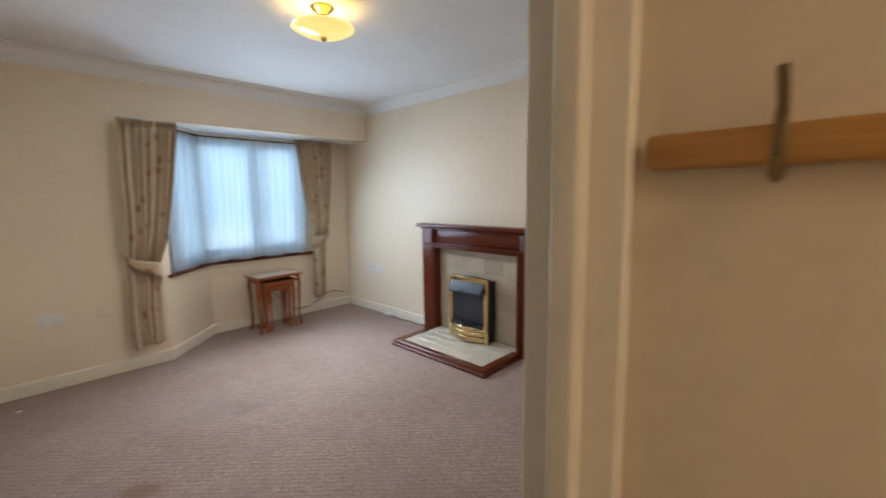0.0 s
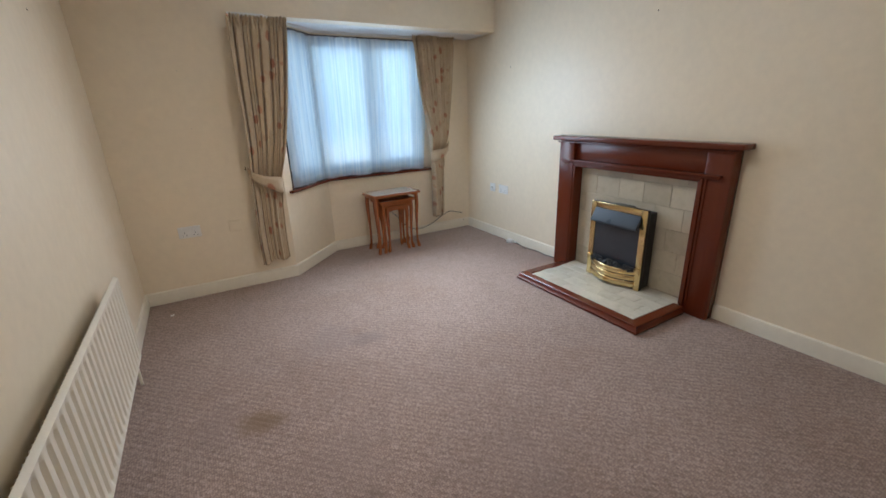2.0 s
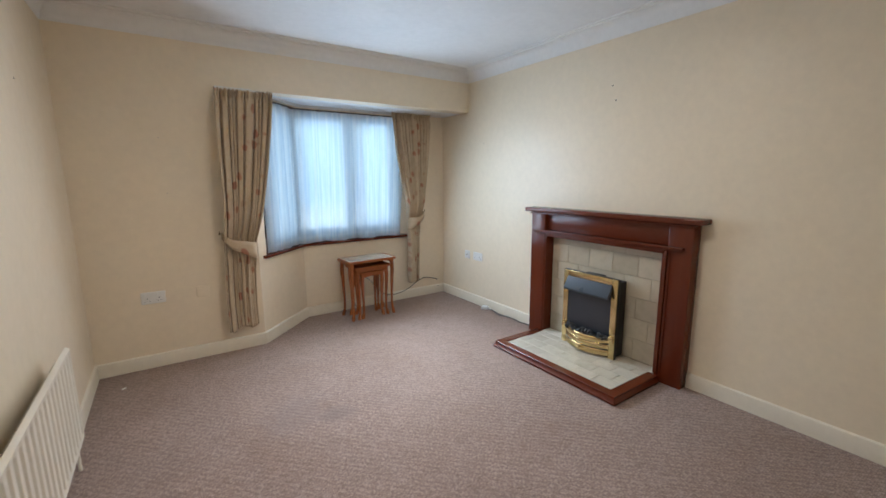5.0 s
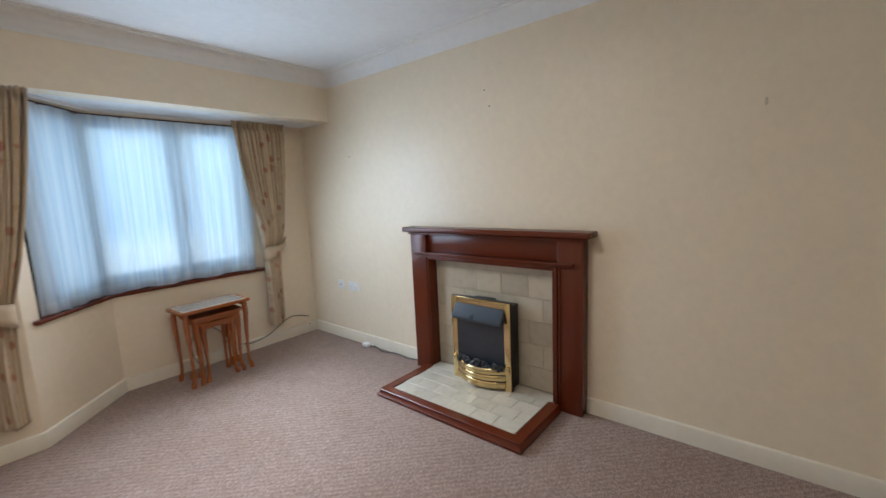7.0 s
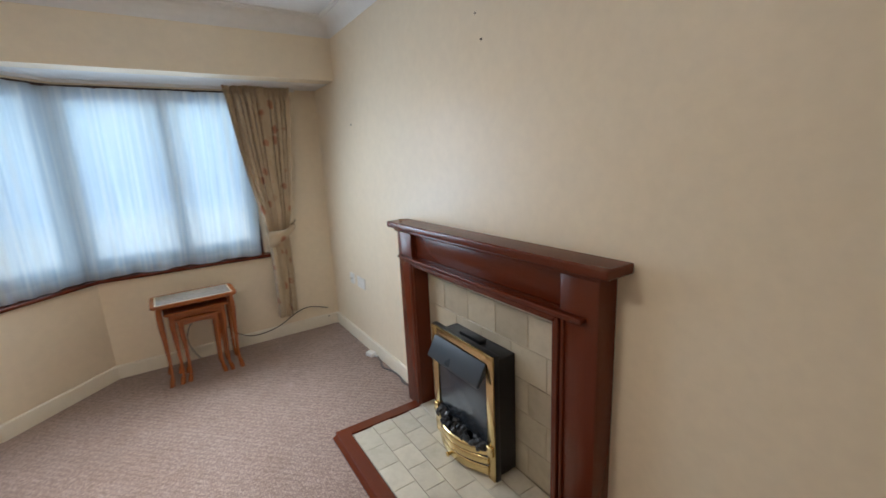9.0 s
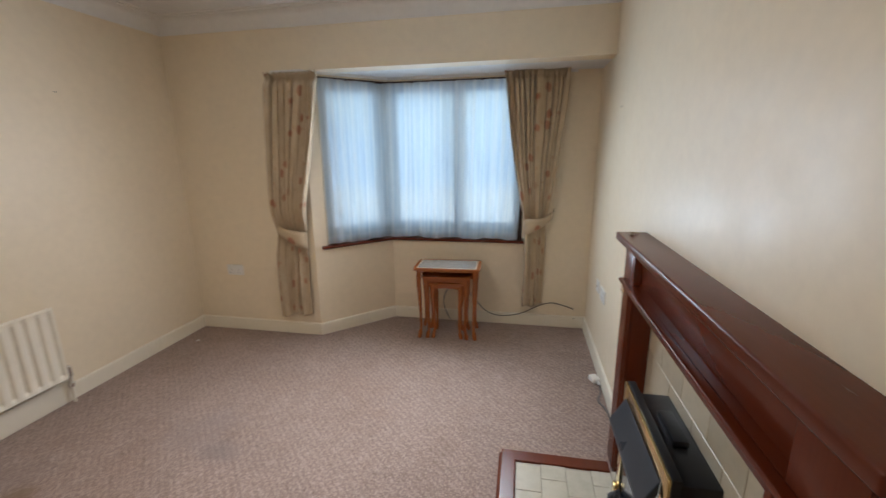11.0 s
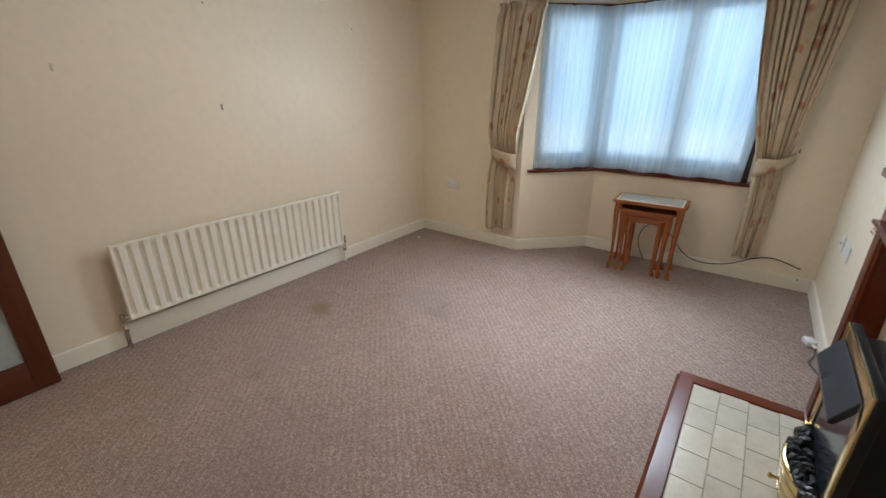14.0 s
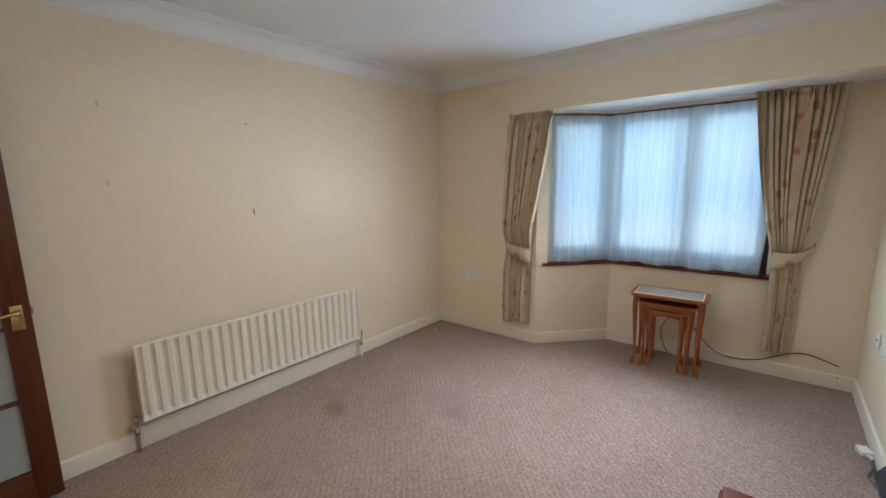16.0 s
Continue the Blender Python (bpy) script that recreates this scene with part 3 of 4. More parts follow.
def curtain(name, at, top, tie, foot, tie_z, z0, z1, seed, side):
    """Pleated curtain held in by a tie-back. top, tie, foot: the two edges across, measured from at."""
    rnd = random.Random(seed)
    ph = [rnd.uniform(0, 6.28) for _ in range(6)]
    folds = 9

    def edges(z):
        if z >= tie_z:
            k = (z - tie_z) / (z1 - tie_z)
            k = k ** 0.8
            return [a + (b - a) * (k if i == side else smoothstep(0, 1, k) * 0.6 + k * 0.4) for i, (a, b) in enumerate(zip(tie, top))]
        k = smoothstep(0, 1, (tie_z - z) / (tie_z - z0))
        return [a + (b - a) * k for a, b in zip(tie, foot)]

    def fn(u, v):
        z = z0 + (z1 - z0) * v
        l, r = edges(z)
        near = math.exp(-((z - tie_z) / 0.10) ** 2)
        head = smoothstep(z1 - 0.10, z1 - 0.03, z)
        uu = u + 0.046 * math.sin(6.28 * u * 2 + ph[0] + 1.1 * v) + 0.020 * math.sin(6.28 * 4.3 * u + ph[4] + 0.6 * v)
        x = l + (r - l) * u + 0.006 * math.sin(9 * v + ph[1]) * (1 - head)
        amp = (0.062 + 0.018 * math.sin(5 * u + ph[2])) * (1 - 0.5 * near) * (1 - 0.35 * head)
        s = abs(math.sin(3.1416 * folds * uu + ph[3] + 0.25 * math.sin(3 * v + ph[5])))
        # below the tie the hemmed edge hangs flat beside the gathered folds
        flat = smoothstep(0.66, 0.80, u) * (1 - smoothstep(tie_z - 0.2, tie_z - 0.05, z)) if z < tie_z else 0.0
        amp *= 1 - 0.85 * flat
        y = -amp * min(1.0, s * 1.25) ** 0.85 + 0.02 - 0.013 * math.sin(6.28 * folds * 2.5 * uu) * head + 0.012 * smoothstep(z1 - 0.07, z1 - 0.045, z) * (1 - smoothstep(z1 - 0.045, z1 - 0.02, z)) - 0.010 * math.sin(11 * u + 3 * v)
        belly = 0.05 * smoothstep(tie_z, tie_z + 0.25, z) * (1 - smoothstep(tie_z + 0.2, z1, z))
        hemdrop = 0.012 * math.sin(6.28 * 1.5 * u + ph[1]) * (1 - smoothstep(z0, z0 + 0.15, z))
        frill = 0.007 * math.sin(6.28 * folds * 1.7 * u + ph[2]) * smoothstep(z1 - 0.025, z1, z)
        return (x, y - belly - 0.012 * smoothstep(z1 - 0.045, z1, z), z + hemdrop + frill - at[2])

    cur = thing(name, at, "cream cotton curtain with faded red floral print, tied back", "curtain", "pair of curtains")
    c = part("drape", drape(fn, 240, 90, 0.62, 1.8), CLOTH, cur, "pleated printed cotton", 180)
    sol = c.modifiers.new("cloth", 'SOLIDIFY')
    sol.thickness = 0.003
    # the tie-back: a sash round the waist, rising to its hook
    tl, tr_ = edges(tie_z)
    w = tr_ - tl
    band = bmesh.new()
    uvb = band.loops.layers.uv.new("UVMap")
    m = 40
    ring = []
    lift = 1 if side == 1 else -1
    reach = 0.042 if side == 1 else 0.0   # how far the sash runs out to its hook
    for k in range(m):
        a = 6.283 * k / m
        cx = (tl + tr_) / 2 + (w / 2 + 0.006) * math.cos(a) + reach * max(0.0, math.cos(a)) ** 4
        cy = -0.012 + (0.062) * math.sin(a) * -1
        zz = tie_z + (0.022 if side == 1 else 0.045) * lift * math.cos(a) + 0.01 + 0.045 * max(0.0, lift * math.cos(a)) ** 4
        hw = 0.046 - 0.020 * lift * math.cos(a)
        ring.append([band.verts.new((cx, cy, zz + d - at[2])) for d in (-hw, -hw * 0.35, hw * 0.35, hw)])
    for k in range(m):
        p, q = ring[k], ring[(k + 1) % m]
        for i in range(3):
            f = band.faces.new((p[i], q[i], q[i + 1], p[i + 1]))
            for lp, (aa, bb) in zip(f.loops, ((k, i), (k + 1, i), (k + 1, i + 1), (k, i + 1))):
                lp[uvb].uv = (aa / m * 0.9 + 3.1, bb * 0.03)
    tb = part("tieback", band, CLOTH, cur, "cream cloth tie-back sash", 180)
    tb.modifiers.new("cloth", 'SOLIDIFY').thickness = 0.005
    # hook that the sash loops over, out beside the curtain
    hx = (tr_ + 0.016 + reach) if side == 1 else (tl - 0.016)
    hk = tube([(hx, 0.05, tie_z + 0.104 - at[2]), (hx, 0.012, tie_z + 0.102 - at[2]), (hx, -0.004, tie_z + 0.114 - at[2]), (hx, 0.004, tie_z + 0.128 - at[2])], 0.0035, 8)
    part("tieback_hook", hk, OLDBRASS, cur, "small brass tie-back hook", 60)
    return cur


curtain("curtain", (2.70, YN - 0.055, 0.19), (-0.18, 0.205), (-0.215, 0.008), (-0.226, -0.006), 0.83, 0.19, 1.975, 3, 0)
curtain("curtain", (4.37, YB - 0.06, 0.19), (-0.225, 0.235), (-0.05, 0.110), (-0.048, 0.108), 0.865, 0.20, 2.0, 8, 1)

# net hung close to the glass right round the bay
NETO = -0.016
n_a, n_c, n_b = Vector(on_bay(S0 + 0.008, NETO)), Vector((BAY1[0] - 0.008, YB + NETO)), Vector((4.315, YB + NETO))
len1, len2 = (n_c - n_a).length, (n_b - n_c).length


def net_fn(u, v):
    z = SILL + 0.004 + (HEAD - SILL - 0.012) * v
    total = len1 + len2
    d = u * total
    # the free ends hang a little short of the reveals at the foot
    d = d * (1 - 0.036 * (1 - v) ** 1.5) + 0.005 * (1 - v)
    k = smoothstep(len1 - 0.06, len1 + 0.06, d)
    p = n_a + (n_c - n_a) * (d / len1) if d < len1 else n_c + (n_b - n_c) * ((d - len1) / len2)
    nrm = (dn * (1 - k) + Vector((0, 1)) * k).normalized()
    amp = 0.026 * (0.45 + 0.55 * (1 - v)) + 0.004
    off = amp * (math.sin(52 * d + 1.3 * math.sin(6 * d) + 0.8 * v) * 0.6 + 0.4 * math.sin(23 * d + 2.1 + 1.1 * v)) + 0.004 * math.sin(150 * d) * smoothstep(0.93, 1.0, v)
    z += 0.005 * math.sin(19 * d) * (1 - v) + 0.004 * (1 - v)
    p = p + nrm * (off * 0.75)
    return (p.x, p.y, z)


tagged(link_mesh("net_curtain", drape(net_fn, 240, 24, len1 + len2, 1.2), NET, None, 180), "sheer white net curtain gathered across the bay window", "net curtain")

# ---------------------------------------------------------------- ceiling lamp
AMBER = bpy.data.materials.new("lit_amber_glass")
AMBER.use_nodes = True
ab = AMBER.node_tree.nodes["Principled BSDF"]
ab.inputs["Base Color"].default_value = (0.75, 0.55, 0.2, 1)
ab.inputs["Roughness"].default_value = 0.12
ab.inputs["Emission Color"].default_value = (1.0, 0.76, 0.22, 1)
ab.inputs["Emission Strength"].default_value = 0.9
BULB = bpy.data.materials.new("lit_bulb")
BULB.use_nodes = True
bb_ = BULB.node_tree.nodes["Principled BSDF"]
bb_.inputs["Emission Color"].default_value = (1.0, 0.85, 0.5, 1)
bb_.inputs["Emission Strength"].default_value = 9.0
LX, LY = LAMP
lamp = thing("ceiling_lamp", (LX, LY, ZC - 0.001), "lit brass ceiling lamp with a shallow amber glass dish", "ceiling lamp")
part("ceiling_rose", lathe([(0.001, 0), (0.062, 0), (0.064, -0.006), (0.056, -0.016), (0.034, -0.030), (0.026, -0.042), (0.03, -0.05), (0.001, -0.052)], 40), BRASS, lamp, "polished brass ceiling rose", 50)
part("stem", lathe([(0.001, -0.05), (0.011, -0.05), (0.011, -0.15), (0.018, -0.156), (0.018, -0.166), (0.006, -0.178), (0.001, -0.18)], 20), BRASS, lamp, "", 50)
dish = [(0.012, -0.155)] + [(0.165 * math.sin(a), -0.155 + 0.065 * (1 - math.cos(a))) for a in [0.15 * i for i in range(1, 9)]] + [(0.168, -0.110)]
dish += [(r - 0.004 if r > 0.02 else r, z + 0.005) for r, z in reversed(dish)]
part("glass_dish", lathe(dish, 48), AMBER, lamp, "amber glass dish, lit from within", 60)
for sx in (-1, 1):
    b = lathe([(0.001, 0.05), (0.010, 0.045), (0.022, 0.03), (0.027, 0.012), (0.022, -0.006), (0.012, -0.02), (0.001, -0.022)], 20)
    bmesh.ops.transform(b, matrix=Matrix.Translation((sx * 0.075, 0.0, -0.10)) @ Matrix.Rotation(radians(90 * sx), 4, 'Y'), verts=b.verts)
    holder = part("bulb_holder", tube([(sx * 0.012, 0, -0.10), (sx * 0.058, 0, -0.10)], 0.014, 14), BRASS, lamp)
    part("bulb", b, BULB, holder, "glowing lamp bulb", 60)

# ---------------------------------------------------------------- door, frame and hall
JT = 0.0295


def lining(name, lo, hi):
    setting(name, box(lo, hi, 0.005, 3), GLOSS, "cream gloss painted door lining", "door frame", 30)


lining("door_frame_east", (DX1, YH - 0.004, 0), (DX1 + JT, YS + 0.004, DH))
lining("door_frame_west", (DX0 - JT, YH - 0.004, 0), (DX0, YS + 0.004, DH))
lining("door_frame_head", (DX0 - JT, YH - 0.004, DH), (DX1 + JT, YS + 0.004, DH + JT))
for nm, lo, hi in (("door_stop_east", (DX1 - 0.036, 1.960, 0), (DX1 - 0.001, 2.003, DH)), ("door_stop_west", (DX0 + 0.001, 1.960, 0), (DX0 + 0.014, 2.003, DH)), ("door_stop_head", (DX0 + 0.016, 1.960, DH - 0.014), (DX1 - 0.038, 2.003, DH - 0.001))):
    setting(nm, box(lo, hi, 0.0085 if "east" in nm else 0.006, 4), GLOSS, "cream gloss painted door stop", "door frame", 40)
for nm, x0, x1 in (("trim_east", DX1 + 0.016, DX1 + 0.068), ("trim_west", DX0 - 0.068, DX0 - 0.006)):
    setting(nm, box((x0, YS + 0.0045, 0), (x1, YS + 0.0135, DH + 0.06), 0.003, 3), GLOSS, "cream gloss painted architrave", "architrave", 40)
setting("trim_head", box((DX0 - 0.005, YS + 0.0045, DH + 0.006), (DX1 + 0.005, YS + 0.02, DH + 0.06), 0.005, 3), GLOSS, "cream gloss painted architrave over the doorway", "architrave", 40)

FROST = bpy.data.materials.new("obscured_glass")
FROST.use_nodes = True
fb = FROST.node_tree.nodes["Principled BSDF"]
fb.inputs["Base Color"].default_value = (0.62, 0.68, 0.66, 1)
fb.inputs["Roughness"].default_value = 0.25
fb.inputs["Transmission Weight"].default_value = 0.55
bump(FROST.node_tree, fb, noisy(FROST.node_tree, coords(FROST.node_tree), 60, 3), 0.5, 0.004)

door = tagged(new("door_1"), "dark red-brown wooden door with glazed panes, standing open", "door", kind="structure")
door.matrix_basis = pose(DX0 - 0.003, YS + 0.018, 0.006, 0, 0, 92.0)
DW, DT, DHH = 0.662, 0.035, 1.97
ST = 0.092
part("stile", box((0, 0, 0), (ST, DT, DHH), 0.003), DOORW[2], door)
part("stile", box((DW - ST, 0, 0), (DW, DT, DHH), 0.003), DOORW[2], door)
part("rail", box((ST, 0.001, 0), (DW - ST, DT - 0.001, 0.155), 0.002), DOORW[0], door)
part("rail", box((ST, 0.001, DHH - 0.1), (DW - ST, DT - 0.001, DHH), 0.002), DOORW[0], door)
zs = [0.155 + (DHH - 0.255) * i / 5 for i in range(6)]
gb = 0.022
for z in zs[1:-1]:
    part("glazing_bar", box((ST, 0.004, z - gb / 2), (DW - ST, DT - 0.004, z + gb / 2), 0.005), DOORW[0], door)
xs = [ST + (DW - 2 * ST) * i / 2 for i in range(3)]
for z0, z1 in zip(zs, zs[1:]):
    part("glazing_bar", box((xs[1] - gb / 2, 0.004, z0 + gb / 2), (xs[1] + gb / 2, DT - 0.004, z1 - gb / 2), 0.005), DOORW[2], door)
    for x0, x1 in zip(xs, xs[1:]):
        part("pane", box((x0 - 0.003 + gb / 2 * (x0 > ST + 0.01), 0.014, z0 + gb / 2 - 0.004), (x1 + 0.003 - gb / 2 * (x1 < DW - ST - 0.01), 0.019, z1 - gb / 2 + 0.004)), FROST, door, "obscured glass pane", None)
hz = 0.877
plate = part("handle_plate", box((DW - 0.068, -0.006, hz - 0.05), (DW - 0.026, -0.0005, hz + 0.062), 0.003), BRASS, door, "polished brass lever plate")
lev = lathe([(0.001, 0), (0.013, 0), (0.013, 0.03), (0.010, 0.035), (0.001, 0.036)], 20)
bmesh.ops.transform(lev, matrix=Matrix.Translation((DW - 0.046, -0.006, hz + 0.03)) @ Matrix.Rotation(radians(90), 4, 'X'), verts=lev.verts)
tube([(DW - 0.046, -0.036, hz + 0.03), (DW - 0.075, -0.043, hz + 0.032), (DW - 0.11, -0.044, hz + 0.027), (DW - 0.15, -0.041, hz + 0.022), (DW - 0.158, -0.036, hz + 0.02)], 0.008, 12, lev)
part("lever", lev, BRASS, plate, "brass lever handle", 50)
part("latch", box((DW - 0.0005, 0.008, hz + 0.01), (DW + 0.008, 0.026, hz + 0.045), 0.003), BRASS, door)
for z in (0.2, 1.0, 1.75):
    part("hinge", tube([(0.0, -0.006, z), (0.0, -0.006, z + 0.075)], 0.006, 10), BRASS, door)

rail = thing("coat_rail", (DX1 + 0.030, 1.45, 1.4135), "varnished pine coat rail with metal hooks on the hall wall", "coat rail")
part("board", box((-0.022, -0.62, -0.021), (-0.0005, 0.446, 0.021), 0.006, 3), PINE, rail, "varnished pine board")
for y in (0.316, -0.03, -0.38):
    hk = box((-0.027, y - 0.007, -0.026), (-0.0225, y + 0.007, 0.036), 0.002)
    tube([(-0.026, y, 0.03), (-0.04, y, 0.05), (-0.052, y, 0.062), (-0.056, y, 0.07)], 0.0055, 10, hk)
    tube([(-0.026, y, -0.02), (-0.04, y, -0.034), (-0.055, y, -0.03), (-0.06, y, -0.015)], 0.0055, 10, hk)
    part("coat_hook", hk, OLDBRASS, rail, "dull brass coat hook", 50)

# ---------------------------------------------------------------- radiator
RY0, RY1, RZ0, RZ1 = 3.085, 4.612, 0.170, 0.614
rad = thing("radiator", (XW + 0.022, (RY0 + RY1) / 2, 0), "cream enamelled panel radiator with vertical flutes", "radiator")
L = (RY1 - RY0) / 2
nfl = 26
face = bmesh.new()
zsr = [RZ0, RZ0 + 0.008, RZ0 + 0.026, RZ0 + 0.033, RZ0 + 0.042, RZ1 - 0.042, RZ1 - 0.033, RZ1 - 0.026, RZ1 - 0.008, RZ1]
N = nfl * 10
cols = []
for i in range(N + 1):
    y = -L + 2 * L * i / N
    ph = (i % 10) / 10
    groove = smoothstep(0.15, 0.32, ph) * (1 - smoothstep(0.55, 0.72, ph))
    col = []
    for j, z in enumerate(zsr):
        k = (0, 0, 0.35, 0.9, 1, 1, 0.9, 0.35, 0, 0)[j]
        edge = 0.012 if j in (0, 9) or i in (0, N) else 0
        x = 0.068 - 0.017 * groove * k - edge
        if i < 3 or i > N - 3:
            x = 0.068 - edge
        col.append(face.verts.new((x, y, z)))
    cols.append(col)
for a, b in zip(cols, cols[1:]):
    for j in range(len(zsr) - 1):
        face.faces.new((a[j], b[j], b[j + 1], a[j + 1]))
back = [[face.verts.new((0.0505, y, z)) for z in (RZ0, RZ1)] for y in (-L, L)]
face.faces.new((back[0][0], back[0][1], back[1][1], back[1][0]))
face.faces.new([c[-1] for c in cols] + [back[1][1], back[0][1]])
face.faces.new([c[0] for c in cols] + [back[1][0], back[0][0]])
face.faces.new(cols[0] + [back[0][1], back[0][0]])
face.faces.new(cols[-1] + [back[1][1], back[1][0]])
part("panel", face, RADW, rad, "", 35)
for y in (-L + 0.2, L - 0.2):
    part("bracket", box((-0.0215, y - 0.02, RZ0 + 0.05), (0.0455, y + 0.02, RZ1 - 0.13), 0.002), RADW, rad)
fins = bmesh.new()
for i in range(60):
    y = -L + 0.06 + (2 * L - 0.12) * i / 59
    if min(abs(y + L - 0.2), abs(y - L + 0.2)) > 0.024:
        block(fins, (0.020, y - 0.001, RZ0 + 0.05), (0.0458, y + 0.001, RZ1 - 0.04))
tagged(part("convector_fins", fins, RADW, rad), kind="stuff")
for sy, top in ((1, 0.235), (-1, 0.21)):
    y = sy * (L + 0.022)
    v = tube([(0.030, y, 0.0), (0.030, y, 0.12)], 0.0075, 12)
    part("pipe", v, RADW if sy > 0 else CHROME, rad, "", 50)
    vb = lathe([(0.001, 0.10), (0.011, 0.10), (0.014, 0.108), (0.014, 0.128), (0.010, 0.132), (0.010, 0.165), (0.015, 0.169), (0.016, top - 0.008), (0.012, top), (0.001, top)], 18)
    bmesh.ops.translate(vb, vec=(0.030, y, 0), verts=vb.verts)
    tube([(0.030, y, 0.190), (0.055, y - sy * 0.034, 0.190)], 0.010, 12, vb)
    part("valve", vb, CHROME, rad, "chromed radiator valve", 50)

# ---------------------------------------------------------------- fireplace
FC = (FY0 + FY1) / 2
FH = FY1 - FC
OP, OZ = 0.481, 0.862           # half width and height of the opening
fp = thing("fire_surround", (XF, FC, 0), "dark mahogany fire surround with stepped mouldings and a mantel shelf", "fireplace")
mant = box((-0.150, -FH - 0.052, 1.056), (-0.0005, FH + 0.052, 1.09), 0.007, 4)
part("mantel_shelf", mant, MAHOG[1], fp, "polished mahogany mantel shelf")
PI = 0.506                      # inner edge of the outer pilasters
for s in (-1, 1):
    a, b = sorted((s * PI, s * FH))
    part("pilaster", box((-0.114, a, 0), (-0.0005, b, 1.051), 0.003), MAHOG[2], fp)
    a, b = sorted((s * OP, s * (PI - 0.0005)))
    part("leg", box((-0.110, a, 0), (-0.0005, b, 0.884), 0.003), MAHOG[2], fp)
    # reeded upright beside the opening
    rd = bmesh.new()
    for o, p in ((0.0, 0.012), (0.016, 0.018), (0.034, 0.010)):
        a, b = sorted((s * (OP - 0.002 + o), s * (OP - 0.002 + o + 0.0155)))
        block(rd, (-0.112 - p, a, 0.052), (-0.1095, b, 0.866 + o), 0.004, 3)
    part("reeded_moulding", rd, MAHOG[2], fp)
part("frieze", box((-0.086, -PI + 0.001, 0.912), (-0.0005, PI - 0.001, 1.051), 0.002), MAHOG[1], fp)
part("lintel_board", box((-0.110, -OP, OZ), (-0.0005, OP, 0.884), 0.002), MAHOG[1], fp)
led = box((-0.144, -0.612, 0.896), (-0.1145, 0.612, 0.911), 0.004, 3)
block(led, (-0.134, -0.60, 0.885), (-0.1145, 0.60, 0.8965), 0.004, 3)
block(led, (-0.1146, -PI + 0.001, 0.885), (-0.0005, PI - 0.001, 0.911))
part("ledge_moulding", led, MAHOG[1], fp)
rt = bmesh.new()
for o, p in ((0.0, 0.012), (0.0125, 0.018)):
    block(rt, (-0.112 - p, -OP - o, OZ - 0.002 + o), (-0.1095, OP + o, OZ - 0.002 + o + 0.012), 0.003, 3)
part("reeded_moulding", rt, MAHOG[1], fp)
bead = box((-0.128, -FH - 0.012, 1.038), (-0.1145, FH + 0.012, 1.0515), 0.003)
part("bed_moulding", bead, MAHOG[1], fp)

# hearth: timber edging round tiles
HY0, HY1, HX0 = HEARTH
hearth = thing("hearth", (XF, FC, 0), "beige tiled hearth with a mahogany edging, raised off the carpet", "hearth")
h0, h1, hx = HY0 - FC, HY1 - FC, HX0 - XF
HT, HW = 0.054, 0.067
HP = [(0.0, 0.0), (0.010, 0.004), (0.012, 0.018), (0.0, 0.030), (-0.004, 0.042), (0.0, HT - 0.003), (-0.004, HT), (-HW + 0.004, HT), (-HW, HT - 0.004), (-HW, 0.0)]
part("edging", sweep([(-o, z) for o, z in HP], [(-0.1375, h1), (hx, h1), (hx, h0), (-0.1375, h0)]), MAHOG[1], hearth, "moulded mahogany edging", 35)
part("bed", box((hx + HW + 0.001, h0 + HW + 0.001, 0), (-0.1365, h1 - HW - 0.001, HT - 0.008)), GROUT, hearth, "grey-brown tile grout")
part("bed", box((-0.136, -OP + 0.002, 0), (-0.0375, OP - 0.002, HT - 0.008)), GROUT, hearth, "grey-brown tile grout")


def laid(parent, lo, hi, tw, th, shift, place, thick, mat=TILE):
    """Tiles in staggered rows over a rectangle; every tile is an object on one shared mesh, cut ones their own."""
    meshes = {}
    gap = 0.0018
    row, b = 0, lo[1]
    while b < hi[1] - 0.012:
        b1 = min(b + th, hi[1])
        a = lo[0] - (tw * shift if row % 2 else 0)
        while a < hi[0] - 0.012:
            a0, a1 = max(a, lo[0]), min(a + tw, hi[0])
            if a1 - a0 > 0.012:
                key = (round(a1 - a0, 3), round(b1 - b, 3))
                if key not in meshes:
                    w, h = key[0] - gap, key[1] - gap
                    t = box((-w / 2, -h / 2, 0), (w / 2, h / 2, thick), 0.0018, 1)
                    ob = part("tile", t, mat, parent, "", 30)
                    meshes[key] = ob.data
                else:
                    ob = new("tile", meshes[key])
                    ob.parent = parent
                ob.matrix_basis = place((a0 + a1) / 2, (b + b1) / 2)
            a += tw
        b = b1
        row += 1


# on the hearth: rows run across the fire; on the back panel: rows are level
laid(hearth, (h0 + HW + 0.002, hx + HW + 0.002), (h1 - HW - 0.002, -0.1375), 0.152, 0.108, 0.5, lambda a, b: pose(b, a, HT - 0.008, 0, 0, 90), 0.006)
laid(hearth, (-OP + 0.003, -0.136), (OP - 0.003, -0.0385), 0.152, 0.108, 0.5, lambda a, b: pose(b, a, HT - 0.008, 0, 0, 90), 0.006)
panel = thing("fire_back_panel", (XE - 0.0005, FC, 0), "beige marbled tile panel inside the fire surround", "tile panel")
part("bed", box((-0.004, -OP + 0.001, 0.0), (-0.0002, OP - 0.001, OZ + 0.02)), PANELGROUT, panel, "tan tile grout")
